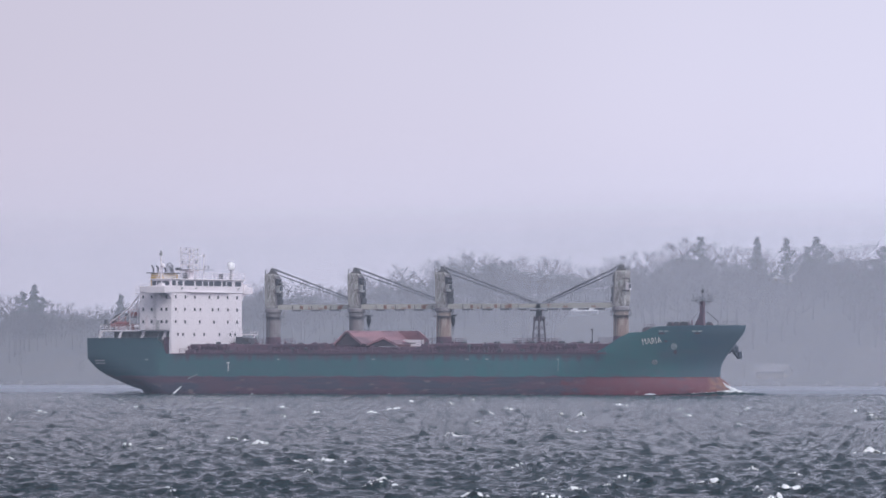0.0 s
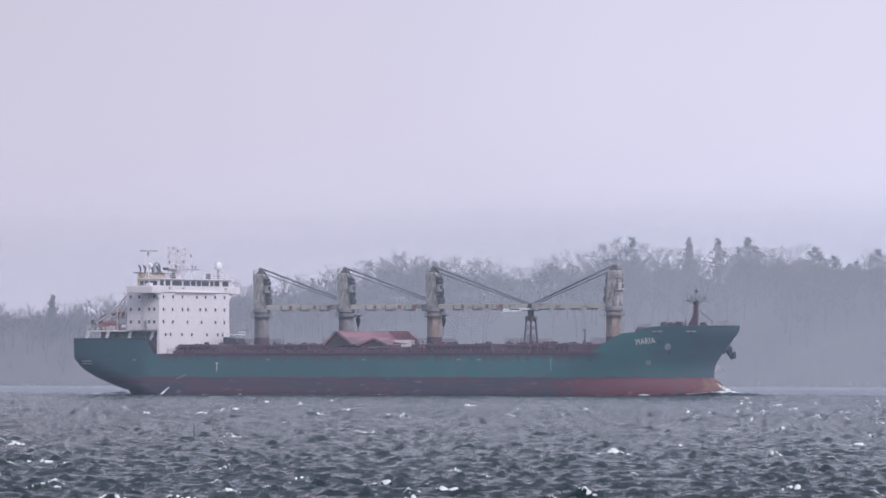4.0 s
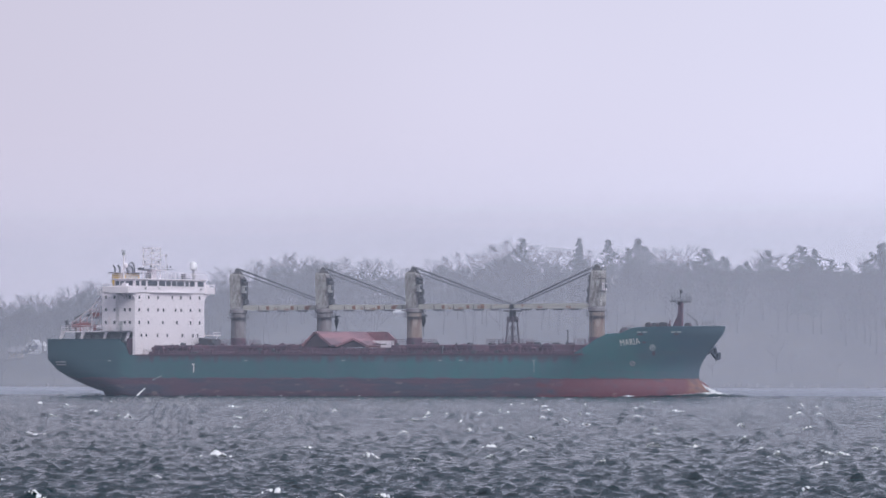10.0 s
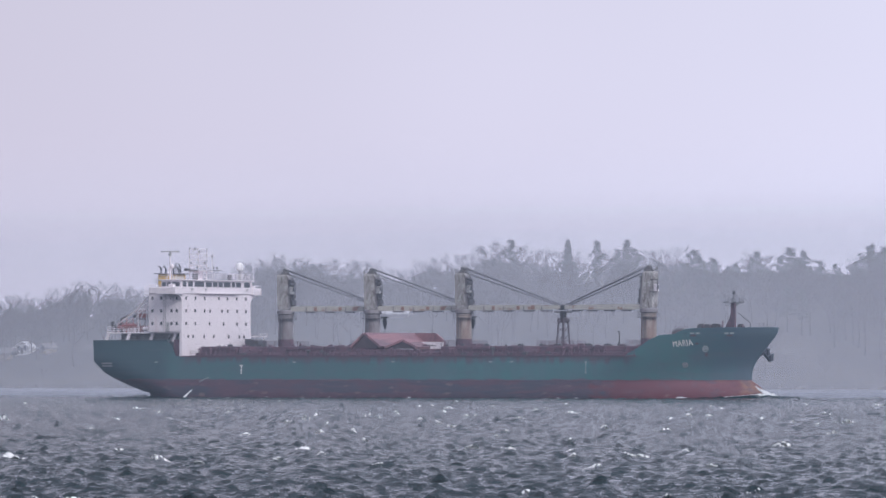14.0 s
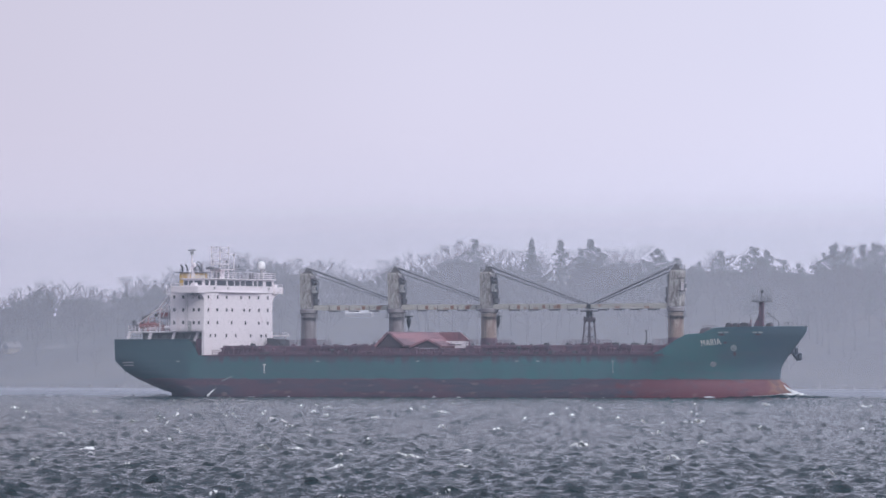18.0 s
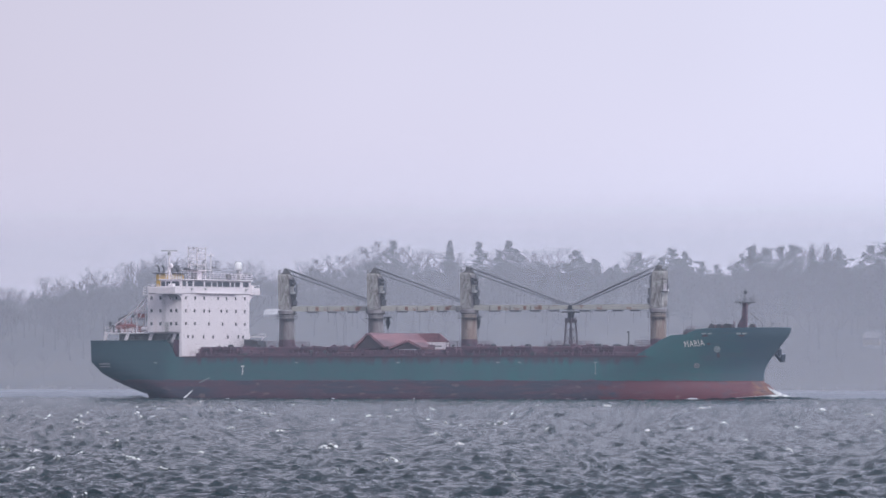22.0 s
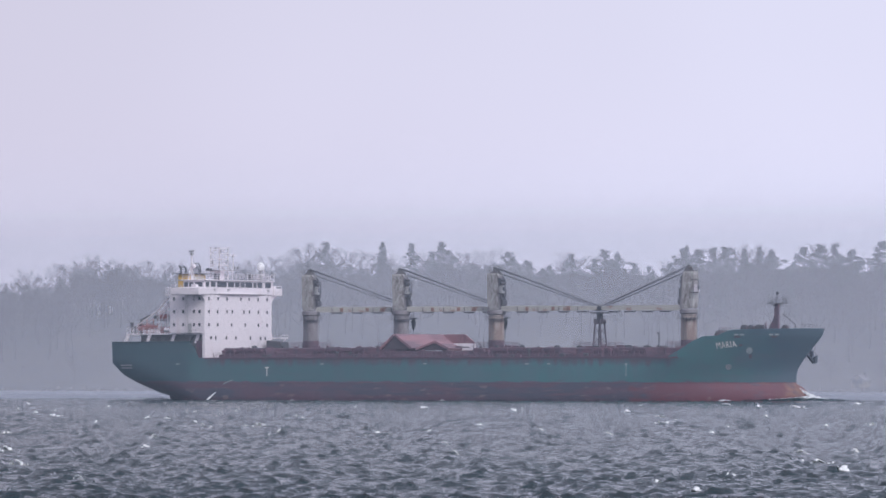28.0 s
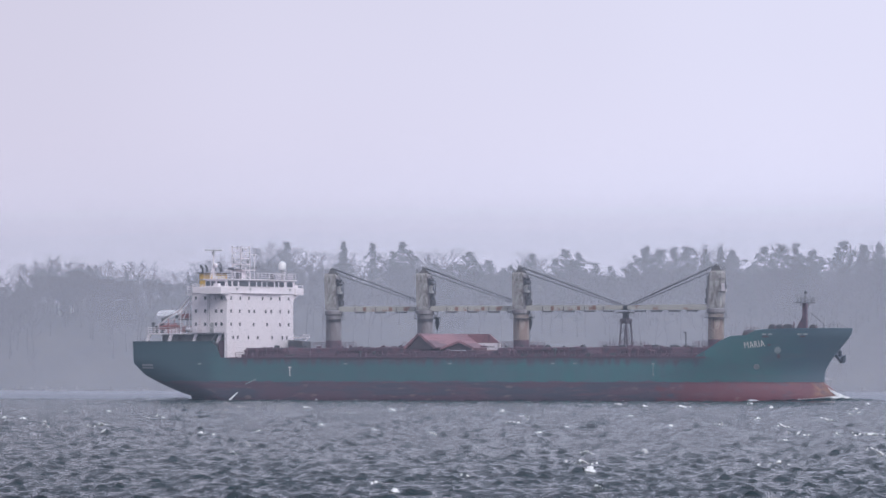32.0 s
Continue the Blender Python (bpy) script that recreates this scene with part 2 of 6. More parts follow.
def bow_paint(m):
    """Fresher red with orange rust towards the bow, with a ragged border, on the boot topping."""
    n, l = m.node_tree.nodes, m.node_tree.links
    bsdf = n["Principled BSDF"]
    old = bsdf.inputs["Base Color"].links[0].from_socket
    co = n.new("ShaderNodeTexCoord")
    sp = n.new("ShaderNodeSeparateXYZ")
    l.new(co.outputs["Object"], sp.inputs[0])
    mp = n.new("ShaderNodeMapping")
    mp.inputs["Scale"].default_value = (0.5, 1, 1.3)
    l.new(co.outputs["Object"], mp.inputs["Vector"])
    nz = n.new("ShaderNodeTexNoise")
    nz.inputs["Scale"].default_value = 0.35
    nz.inputs["Detail"].default_value = 6
    l.new(mp.outputs[0], nz.inputs["Vector"])
    wob = n.new("ShaderNodeMath")
    wob.operation = "MULTIPLY_ADD"
    wob.inputs[1].default_value = 28
    l.new(nz.outputs["Fac"], wob.inputs[0])
    l.new(sp.outputs["X"], wob.inputs[2])
    for lo, hi, colour in ((50, 54, (0.175, 0.037, 0.052)), (79, 84, (0.29, 0.15, 0.10))):
        mr = n.new("ShaderNodeMapRange")
        mr.inputs["From Min"].default_value = lo
        mr.inputs["From Max"].default_value = hi
        mr.inputs["To Max"].default_value = 0.7
        l.new(wob.outputs[0], mr.inputs["Value"])
        mx = n.new("ShaderNodeMix")
        mx.data_type = "RGBA"
        mx.inputs["B"].default_value = (*colour, 1)
        l.new(mr.outputs[0], mx.inputs["Factor"])
        l.new(old, mx.inputs["A"])
        old = mx.outputs["Result"]
    # pale scuffs along the waterline
    mp2 = n.new("ShaderNodeMapping")
    mp2.inputs["Scale"].default_value = (0.16, 1, 5)
    l.new(co.outputs["Object"], mp2.inputs["Vector"])
    n2 = n.new("ShaderNodeTexNoise")
    n2.inputs["Scale"].default_value = 0.7
    n2.inputs["Detail"].default_value = 5
    l.new(mp2.outputs[0], n2.inputs["Vector"])
    m2 = n.new("ShaderNodeMapRange")
    m2.inputs["From Min"].default_value = 0.56
    m2.inputs["From Max"].default_value = 0.68
    m2.inputs["To Max"].default_value = 0.6
    l.new(n2.outputs["Fac"], m2.inputs["Value"])
    x2 = n.new("ShaderNodeMix")
    x2.data_type = "RGBA"
    x2.inputs["B"].default_value = (0.16, 0.085, 0.105, 1)
    l.new(m2.outputs[0], x2.inputs["Factor"])
    l.new(old, x2.inputs["A"])
    old = x2.outputs["Result"]
    for scale, stretch, lo, hi, most, colour in ((0.5, (0.45, 1, 1.2), 0.54, 0.66, 0.55, (0.085, 0.065, 0.095)), (0.9, (0.5, 1, 1.6), 0.61, 0.70, 0.3, (0.36, 0.25, 0.22))):
        mp3 = n.new("ShaderNodeMapping")
        mp3.inputs["Scale"].default_value = stretch
        mp3.inputs["Location"].default_value = (scale * 31, 0, 4)
        l.new(co.outputs["Object"], mp3.inputs["Vector"])
        n3 = n.new("ShaderNodeTexNoise")
        n3.inputs["Scale"].default_value = scale
        n3.inputs["Detail"].default_value = 7
        l.new(mp3.outputs[0], n3.inputs["Vector"])
        m3 = n.new("ShaderNodeMapRange")
        m3.inputs["From Min"].default_value = lo
        m3.inputs["From Max"].default_value = hi
        m3.inputs["To Max"].default_value = most
        l.new(n3.outputs["Fac"], m3.inputs["Value"])
        x3 = n.new("ShaderNodeMix")
        x3.data_type = "RGBA"
        x3.inputs["B"].default_value = (*colour, 1)
        l.new(m3.outputs[0], x3.inputs["Factor"])
        l.new(old, x3.inputs["A"])
        old = x3.outputs["Result"]
    l.new(old, bsdf.inputs["Base Color"])


bow_paint(HULL_RED)


def fore_tint(m):
    """A darker, bluer tone on the plating ahead of the name, with a ragged border."""
    n, l = m.node_tree.nodes, m.node_tree.links
    bsdf = n["Principled BSDF"]
    old = bsdf.inputs["Base Color"].links[0].from_socket
    co = n.new("ShaderNodeTexCoord")
    sp = n.new("ShaderNodeSeparateXYZ")
    l.new(co.outputs["Object"], sp.inputs[0])
    nz = n.new("ShaderNodeTexNoise")
    nz.inputs["Scale"].default_value = 0.3
    nz.inputs["Detail"].default_value = 5
    l.new(co.outputs["Object"], nz.inputs["Vector"])
    wob = n.new("ShaderNodeMath")
    wob.operation = "MULTIPLY_ADD"
    wob.inputs[1].default_value = 10
    l.new(nz.outputs["Fac"], wob.inputs[0])
    l.new(sp.outputs["X"], wob.inputs[2])
    mr = n.new("ShaderNodeMapRange")
    mr.inputs["From Min"].default_value = 62
    mr.inputs["From Max"].default_value = 71
    mr.inputs["To Max"].default_value = 0.8
    l.new(wob.outputs[0], mr.inputs["Value"])
    mx = n.new("ShaderNodeMix")
    mx.data_type = "RGBA"
    mx.inputs["B"].default_value = (0.055, 0.095, 0.145, 1)
    l.new(mr.outputs[0], mx.inputs["Factor"])
    l.new(old, mx.inputs["A"])
    l.new(mx.outputs["Result"], bsdf.inputs["Base Color"])


fore_tint(HULL_GREEN)


def hull_tone_and_wear(m):
    """A darker tone aft, rust weeping from the deck edge, long scuffs, and a rubbed lower edge."""
    n, l = m.node_tree.nodes, m.node_tree.links
    bsdf = n["Principled BSDF"]
    old = bsdf.inputs["Base Color"].links[0].from_socket
    co = n.new("ShaderNodeTexCoord")
    sp = n.new("ShaderNodeSeparateXYZ")
    l.new(co.outputs["Object"], sp.inputs[0])
    for axis, stretch, scale, gain, lo, hi, most, colour in (
        ("X", (1.0, 1, 0.5), 0.07, 60.0, 40.0, 14.0, 0.5, (0.064, 0.118, 0.135)),
        ("X", (0.6, 1, 0.8), 0.3, 7.0, -57.5, -61.5, 0.85, (0.042, 0.088, 0.108)),
        ("Z", (0.9, 1, 0.12), 0.9, 3.4, 8.6, 9.9, 0.85, (0.105, 0.068, 0.092)),
        ("Z", (0.35, 1, 2.0), 0.8, 1.5, 4.62, 4.42, 0.9, (0.135, 0.075, 0.105)),
        ("Y", (0.09, 0.1, 3.4), 1.0, 60.0, 20.5, 26.0, 0.35, (0.10, 0.125, 0.15)),
    ):
        mp = n.new("ShaderNodeMapping")
        mp.inputs["Scale"].default_value = stretch
        mp.inputs["Location"].default_value = (gain, 3, scale)
        l.new(co.outputs["Object"], mp.inputs["Vector"])
        nz = n.new("ShaderNodeTexNoise")
        nz.inputs["Scale"].default_value = scale
        nz.inputs["Detail"].default_value = 6
        l.new(mp.outputs[0], nz.inputs["Vector"])
        wob = n.new("ShaderNodeMath")
        wob.operation = "MULTIPLY_ADD"
        wob.inputs[1].default_value = gain
        l.new(nz.outputs["Fac"], wob.inputs[0])
        l.new(sp.outputs[axis], wob.inputs[2])
        mr = n.new("ShaderNodeMapRange")
        mr.inputs["From Min"].default_value = lo
        mr.inputs["From Max"].default_value = hi
        mr.inputs["To Max"].default_value = most
        l.new(wob.outputs[0], mr.inputs["Value"])
        mx = n.new("ShaderNodeMix")
        mx.data_type = "RGBA"
        mx.inputs["B"].default_value = (*colour, 1)
        if hi == 9.9:
            # only amidships, below the deck edge
            over = n.new("ShaderNodeMapRange")
            over.inputs["From Min"].default_value = 8.6
            over.inputs["From Max"].default_value = 8.5
            l.new(sp.outputs["Z"], over.inputs["Value"])
            fore = n.new("ShaderNodeMapRange")
            fore.inputs["From Min"].default_value = 50.5
            fore.inputs["From Max"].default_value = 46.0
            l.new(sp.outputs["X"], fore.inputs["Value"])
            span = n.new("ShaderNodeMath")
            span.operation = "MULTIPLY"
            aft = n.new("ShaderNodeMapRange")
            aft.inputs["From Min"].default_value = -61.0
            aft.inputs["From Max"].default_value = -57.0
            l.new(sp.outputs["X"], aft.inputs["Value"])
            ends = n.new("ShaderNodeMath")
            ends.operation = "MULTIPLY"
            l.new(over.outputs[0], ends.inputs[0])
            l.new(aft.outputs[0], ends.inputs[1])
            l.new(ends.outputs[0], span.inputs[0])
            l.new(fore.outputs[0], span.inputs[1])
            both = n.new("ShaderNodeMath")
            both.operation = "MULTIPLY"
            l.new(mr.outputs[0], both.inputs[0])
            l.new(span.outputs[0], both.inputs[1])
            l.new(both.outputs[0], mx.inputs["Factor"])
        else:
            l.new(mr.outputs[0], mx.inputs["Factor"])
        l.new(old, mx.inputs["A"])
        old = mx.outputs["Result"]
    l.new(old, bsdf.inputs["Base Color"])


hull_tone_and_wear(HULL_GREEN)


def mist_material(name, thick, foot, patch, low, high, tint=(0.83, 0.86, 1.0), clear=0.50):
    """Haze put into a flat sheet: a pale diffuse tint, brightened by a normal fixed upwards; it thins out near the
    water, from low to high over the woods, and up the channel.
    """
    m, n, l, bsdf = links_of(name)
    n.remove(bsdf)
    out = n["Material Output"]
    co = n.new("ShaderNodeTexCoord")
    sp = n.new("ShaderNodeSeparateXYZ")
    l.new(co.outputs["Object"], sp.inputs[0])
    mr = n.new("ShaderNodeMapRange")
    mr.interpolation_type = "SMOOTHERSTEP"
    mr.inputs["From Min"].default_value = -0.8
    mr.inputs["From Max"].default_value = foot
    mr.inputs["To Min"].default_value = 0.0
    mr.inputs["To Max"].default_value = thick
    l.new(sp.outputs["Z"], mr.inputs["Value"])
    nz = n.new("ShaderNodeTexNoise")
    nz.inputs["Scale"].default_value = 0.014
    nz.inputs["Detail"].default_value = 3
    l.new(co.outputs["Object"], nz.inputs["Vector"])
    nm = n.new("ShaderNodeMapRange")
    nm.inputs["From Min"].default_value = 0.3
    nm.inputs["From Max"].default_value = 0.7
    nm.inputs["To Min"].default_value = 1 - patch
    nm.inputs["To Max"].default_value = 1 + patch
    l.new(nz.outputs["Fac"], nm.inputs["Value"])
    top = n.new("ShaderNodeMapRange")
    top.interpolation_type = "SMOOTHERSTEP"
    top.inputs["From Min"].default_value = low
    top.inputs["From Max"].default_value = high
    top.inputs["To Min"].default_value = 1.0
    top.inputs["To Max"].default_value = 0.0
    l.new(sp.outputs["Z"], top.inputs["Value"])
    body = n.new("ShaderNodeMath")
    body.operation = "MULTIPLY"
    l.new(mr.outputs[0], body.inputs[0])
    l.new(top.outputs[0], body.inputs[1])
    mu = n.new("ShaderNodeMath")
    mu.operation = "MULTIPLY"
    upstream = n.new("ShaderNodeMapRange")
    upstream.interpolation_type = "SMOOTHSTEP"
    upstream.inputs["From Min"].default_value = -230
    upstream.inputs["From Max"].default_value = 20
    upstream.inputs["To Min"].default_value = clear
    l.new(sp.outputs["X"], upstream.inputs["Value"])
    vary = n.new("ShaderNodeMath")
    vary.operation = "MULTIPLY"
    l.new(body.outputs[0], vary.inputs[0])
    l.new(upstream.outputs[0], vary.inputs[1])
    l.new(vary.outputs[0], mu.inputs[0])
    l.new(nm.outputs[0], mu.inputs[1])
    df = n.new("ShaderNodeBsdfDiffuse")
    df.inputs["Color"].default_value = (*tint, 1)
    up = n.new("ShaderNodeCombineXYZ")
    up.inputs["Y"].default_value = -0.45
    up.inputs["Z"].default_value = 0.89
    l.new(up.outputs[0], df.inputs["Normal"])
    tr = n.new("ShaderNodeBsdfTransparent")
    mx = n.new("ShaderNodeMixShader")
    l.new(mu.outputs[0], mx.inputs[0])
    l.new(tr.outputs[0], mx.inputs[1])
    l.new(df.outputs[0], mx.inputs[2])
    l.new(mx.outputs[0], out.inputs["Surface"])
    return m


# ---- mesh helpers ----
class Shape:
    """Collects vertices and faces for one mesh."""

    def __init__(self):
        self.v, self.f, self.mi = [], [], []

    def add(self, verts, faces, mi=0):
        k = len(self.v)
        self.v += [tuple(p) for p in verts]
        self.f += [tuple(i + k for i in q) for q in faces]
        self.mi += [mi] * len(faces)
        return self

    def box(self, x0, x1, y0, y1, z0, z1, mi=0, bev=0.0):
        b = min(bev, abs(x1 - x0) / 3, abs(y1 - y0) / 3, abs(z1 - z0) / 3)
        if b <= 0:
            p = [(x, y, z) for z in (z0, z1) for x, y in ((x0, y0), (x1, y0), (x1, y1), (x0, y1))]
            return self.add(p, [(3, 2, 1, 0), (4, 5, 6, 7), (0, 1, 5, 4), (1, 2, 6, 5), (2, 3, 7, 6), (3, 0, 4, 7)], mi)
        ring = lambda i: [(x0 + b * i, y0), (x1 - b * i, y0), (x1, y0 + b * i), (x1, y1 - b * i), (x1 - b * i, y1), (x0 + b * i, y1), (x0, y1 - b * i), (x0, y0 + b * i)]
        inner = [(x0 + b, y0 + b), (x1 - b, y0 + b), (x1 - b, y0 + b), (x1 - b, y1 - b), (x1 - b, y1 - b), (x0 + b, y1 - b), (x0 + b, y1 - b), (x0 + b, y0 + b)]
        p = [(x, y, z0) for x, y in ring(1)] + [(x, y, z1 - b) for x, y in ring(1)] + [(x, y, z1) for x, y in inner]
        f = [tuple(range(7, -1, -1)), (16, 17, 19, 21)]
        for i in range(8):
            j = (i + 1) % 8
            f += [(i, j, j + 8, i + 8), (i + 8, j + 8, j + 16, i + 16)]
        return self.add(p, f, mi)

    def tube(self, a, b, r0, r1=None, sides=6, mi=0, caps=True):
        a, b = Vector(a), Vector(b)
        r1 = r0 if r1 is None else r1
        d = (b - a).normalized()
        u = d.cross(Vector((0, 0, 1)) if abs(d.z) < 0.9 else Vector((1, 0, 0))).normalized()
        w = d.cross(u)
        p = []
        for c, r in ((a, r0), (b, r1)):
            for i in range(sides):
                t = 2 * math.pi * i / sides
                p.append(c + (u * math.cos(t) + w * math.sin(t)) * r)
        f = [(i, (i + 1) % sides, sides + (i + 1) % sides, sides + i) for i in range(sides)]
        if caps:
            f += [tuple(range(sides - 1, -1, -1)), tuple(range(sides, 2 * sides))]
        return self.add(p, f, mi)

    def beam(self, a, b, w, h, mi=0):
        """A straight bar, w wide and h high."""
        a, b = Vector(a), Vector(b)
        d = (b - a).normalized()
        s = d.cross(Vector((0, 0, 1)) if abs(d.z) < 0.97 else Vector((1, 0, 0))).normalized()
        t = s.cross(d)
        p = [c + s * i * w / 2 + t * j * h / 2 for c in (a, b) for i, j in ((-1, -1), (1, -1), (1, 1), (-1, 1))]
        return self.add(p, [(3, 2, 1, 0), (4, 5, 6, 7), (0, 1, 5, 4), (1, 2, 6, 5), (2, 3, 7, 6), (3, 0, 4, 7)], mi)

    def lathe(self, centre, profile, sides=16, mi=0):
        """A solid of revolution round z from (radius, height) pairs."""
        cx, cy, cz = centre
        p, f = [], []
        for r, z in profile:
            for i in range(sides):
                t = 2 * math.pi * i / sides
                p.append((cx + r * math.cos(t), cy + r * math.sin(t), cz + z))
        for k in range(len(profile) - 1):
            for i in range(sides):
                j = (i + 1) % sides
                f.append((k * sides + i, k * sides + j, (k + 1) * sides + j, (k + 1) * sides + i))
        f += [tuple(range(sides - 1, -1, -1)), tuple(range((len(profile) - 1) * sides, len(profile) * sides))]
        return self.add(p, f, mi)

    def prism(self, outline, lift, mi=0):
        """Sweeps an outline of points by the vector lift."""
        k = len(outline)
        o = [Vector(p) for p in outline]
        p = o + [q + Vector(lift) for q in o]
        f = [tuple(range(k - 1, -1, -1)), tuple(range(k, 2 * k))] + [(i, (i + 1) % k, k + (i + 1) % k, k + i) for i in range(k)]
        return self.add(p, f, mi)

    def rails(self, points, height=1.1, gap=2.0, r=0.035, bars=3, mi=0):
        """A railing along points: posts and horizontal bars."""
        for a, b in zip(points, points[1:]):
            a, b = Vector(a), Vector(b)
            k = max(1, round((b - a).length / gap))
            for i in range(k + 1):
                c = a.lerp(b, i / k)
                self.tube(c, c + Vector((0, 0, height)), r, sides=4, mi=mi)
            for j in range(bars):
                z = Vector((0, 0, height * (j + 1) / bars))
                self.tube(a + z, b + z, r * 0.8, sides=4, mi=mi)
        return self

    def mesh(self, name, mats, smooth=False):
        me = bpy.data.meshes.new(name)
        me.from_pydata(self.v, [], self.f)
        for m in (mats if isinstance(mats, (list, tuple)) else [mats]):
            me.materials.append(m)
        if any(self.mi):
            me.polygons.foreach_set("material_index", self.mi)
        if smooth:
            me.polygons.foreach_set("use_smooth", [True] * len(me.polygons))
        me.validate()
        me.update()
        return me


def part(name, shape, mats, parent=None, label="", smooth=False, at=None):
    ob = new(name, shape.mesh(name, mats, smooth) if isinstance(shape, Shape) else shape)
    ob.parent = parent
    if at is not None:
        ob.matrix_basis = at
    if label:
        tagged(ob, label)
    return ob


def spline(table, x):
    xs, ys = zip(*table)
    return float(np.interp(x, xs, ys))


# ---- the cargo ship: x forward, y to port, z up from the waterline under the third crane ----
HEADING = 30.58
START = (-71.056, 1318.086)
SPEED = 3.6607
ship = new("cargo_ship")
tagged(ship, "weathered green and red geared bulk carrier under way in mist", "ship")

AFT_END = [(-4, -74.2), (0.9, -74.6), (1.3, -74.7), (2.2, -75.9), (3.7, -78.65), (5.2, -81.2), (7.5, -83.5), (14.2, -83.6)]
STEM = [(-4, 70.6), (0.0, 71.0), (1.0, 70.7), (2.0, 69.9), (2.8, 68.9), (3.45, 68.0), (5.8, 68.1), (8.0, 69.5), (10.7, 71.9), (12.8, 73.8), (14.2, 74.1)]
AFT_B = [(-4, 0.5), (0.9, 3.4), (1.3, 5.8), (2.2, 8.0), (3.7, 9.8), (5.2, 10.5), (7.5, 11.0), (14.2, 11.3)]
AFT_RUN = [(-4, 20.0), (0.9, 13.5), (2.2, 14.0), (3.7, 14.5), (7.5, 13.0), (14.2, 12.0)]
FORE_FROM = [(-4, 26.0), (0.0, 30.0), (3.6, 34.0), (8.0, 41.0), (14.2, 46.0)]
FORE_POWER = [(-4, 1.9), (3.6, 1.75), (8.0, 1.9), (14.2, 2.15)]
BEAM = 13.0


def half_breadth(x, z):
    xa, run, ba = spline(AFT_END, z), spline(AFT_RUN, z), spline(AFT_B, z)
    xs, xf, pw = spline(STEM, z), spline(FORE_FROM, z), spline(FORE_POWER, z)
    if x < xa + run:
        s = max(0.0, (x - xa) / run)
        return ba + (BEAM - ba) * (1 - (1 - s) ** 2.2)
    if x > xf:
        s = min(1.0, (x - xf) / (xs - xf))
        blunt = 0.9 if z < 3.4 else 0.25
        return BEAM * (1 - s ** pw) + blunt * s ** 3
    return BEAM


SHEER = [(-90, 11.8), (-62.7, 11.8), (-61.0, 8.55), (49.6, 8.55), (51.2, 9.9), (53.0, 12.0), (54.2, 12.65), (57.4, 12.75), (58.3, 13.55), (60, 13.8), (66, 13.98), (80, 14.1)]


def hull_side():
    sh = Shape()
    zs = [-4, -2, 0, 0.5, 0.9, 1.3, 1.8, 2.2, 2.8, 3.45, 3.65, 4.4, 5.2, 6.2, 7.5, 8.55]
    extra = 6
    cols = 132
    rows = len(zs) + extra
    grid = {}
    for c in range(cols + 1):
        s = c / cols
        # stations lie closer together at both ends
        s = 0.5 - 0.5 * math.cos(math.pi * s) * (0.55 + 0.45 * abs(math.cos(math.pi * s)))
        for r in range(rows):
            if r < len(zs):
                z = zs[r]
                x = spline(AFT_END, z) * (1 - s) + spline(STEM, z) * s
            else:
                x = -83.6 * (1 - s) + 74.1 * s
                k = (r - len(zs) + 1) / extra
                top = spline(SHEER, x)
                z = 8.55 + (top - 8.55) * k
                x = spline(AFT_END, z) * (1 - s) + spline(STEM, z) * s
            for side in (-1, 1):
                grid[c, r, side] = (x, side * half_breadth(x, z), z)
    index = {}
    for key, p in grid.items():
        index[key] = len(sh.v)
        sh.v.append(p)
    for c in range(cols):
        for r in range(rows - 1):
            for side in (-1, 1):
                q = [index[c, r, side], index[c + 1, r, side], index[c + 1, r + 1, side], index[c, r + 1, side]]
                x, z = grid[c, r, side][0], grid[c, r, side][2]
                mi = 0 if z >= 3.64 else 1
                if r >= len(zs) - 1 and grid[c, rows - 1, side][2] < 8.56:
                    continue
                sh.f.append(tuple(q if side < 0 else q[::-1]))
                sh.mi.append(mi)
    for r in range(rows - 1):
        for c, flip in ((0, False), (cols, True)):
            q = [index[c, r, -1], index[c, r + 1, -1], index[c, r + 1, 1], index[c, r, 1]]
            sh.f.append(tuple(q[::-1] if flip else q))
            sh.mi.append(0 if grid[c, r, 1][2] >= 3.64 else 1)
    return sh


hull = part("hull", hull_side(), [HULL_GREEN, HULL_RED], ship, "green hull with a scuffed red boot topping", smooth=True)


def deck_plate(z, x0, x1, inset=0.25, steps=40):
    top, out = [], []
    for i in range(steps + 1):
        x = x0 + (x1 - x0) * i / steps
        top.append((x, -max(0.05, half_breadth(x, z) - inset), z))
    out = top + [(x, -y, zz) for x, y, zz in reversed(top)]
    return Shape().prism(out, (0, 0, -0.25))


part("main_deck", deck_plate(8.3, -83.0, 56.0), DECK_RED, ship, "rust-red main deck")
part("forecastle_deck", deck_plate(12.4, 54.0, 71.5), DECK_RED, ship)
part("forecastle_bulkhead", Shape().box(53.6, 54.0, -9.6, 9.6, 8.3, 12.4), DECK_RED, ship)


def rail_cap(x0, x1, side, lift):
    """A flat cap swept along the top of the bulwark."""
    sh = Shape()
    for i in range(41):
        x = x0 + (x1 - x0) * i / 40
        z = spline(SHEER, x)
        y = side * half_breadth(x, z)
        sh.v += [(x, y - 0.15, z + lift - 0.07), (x, y + 0.15, z + lift - 0.07), (x, y + 0.15, z + lift + 0.07), (x, y - 0.15, z + lift + 0.07)]
        if i:
            j = 4 * i
            sh.f += [(j - 4 + q, j - 4 + (q + 1) % 4, j + (q + 1) % 4, j + q) for q in range(4)]
    sh.f += [(3, 2, 1, 0), (160, 161, 162, 163)]
    sh.mi = [0] * len(sh.f)
    return sh


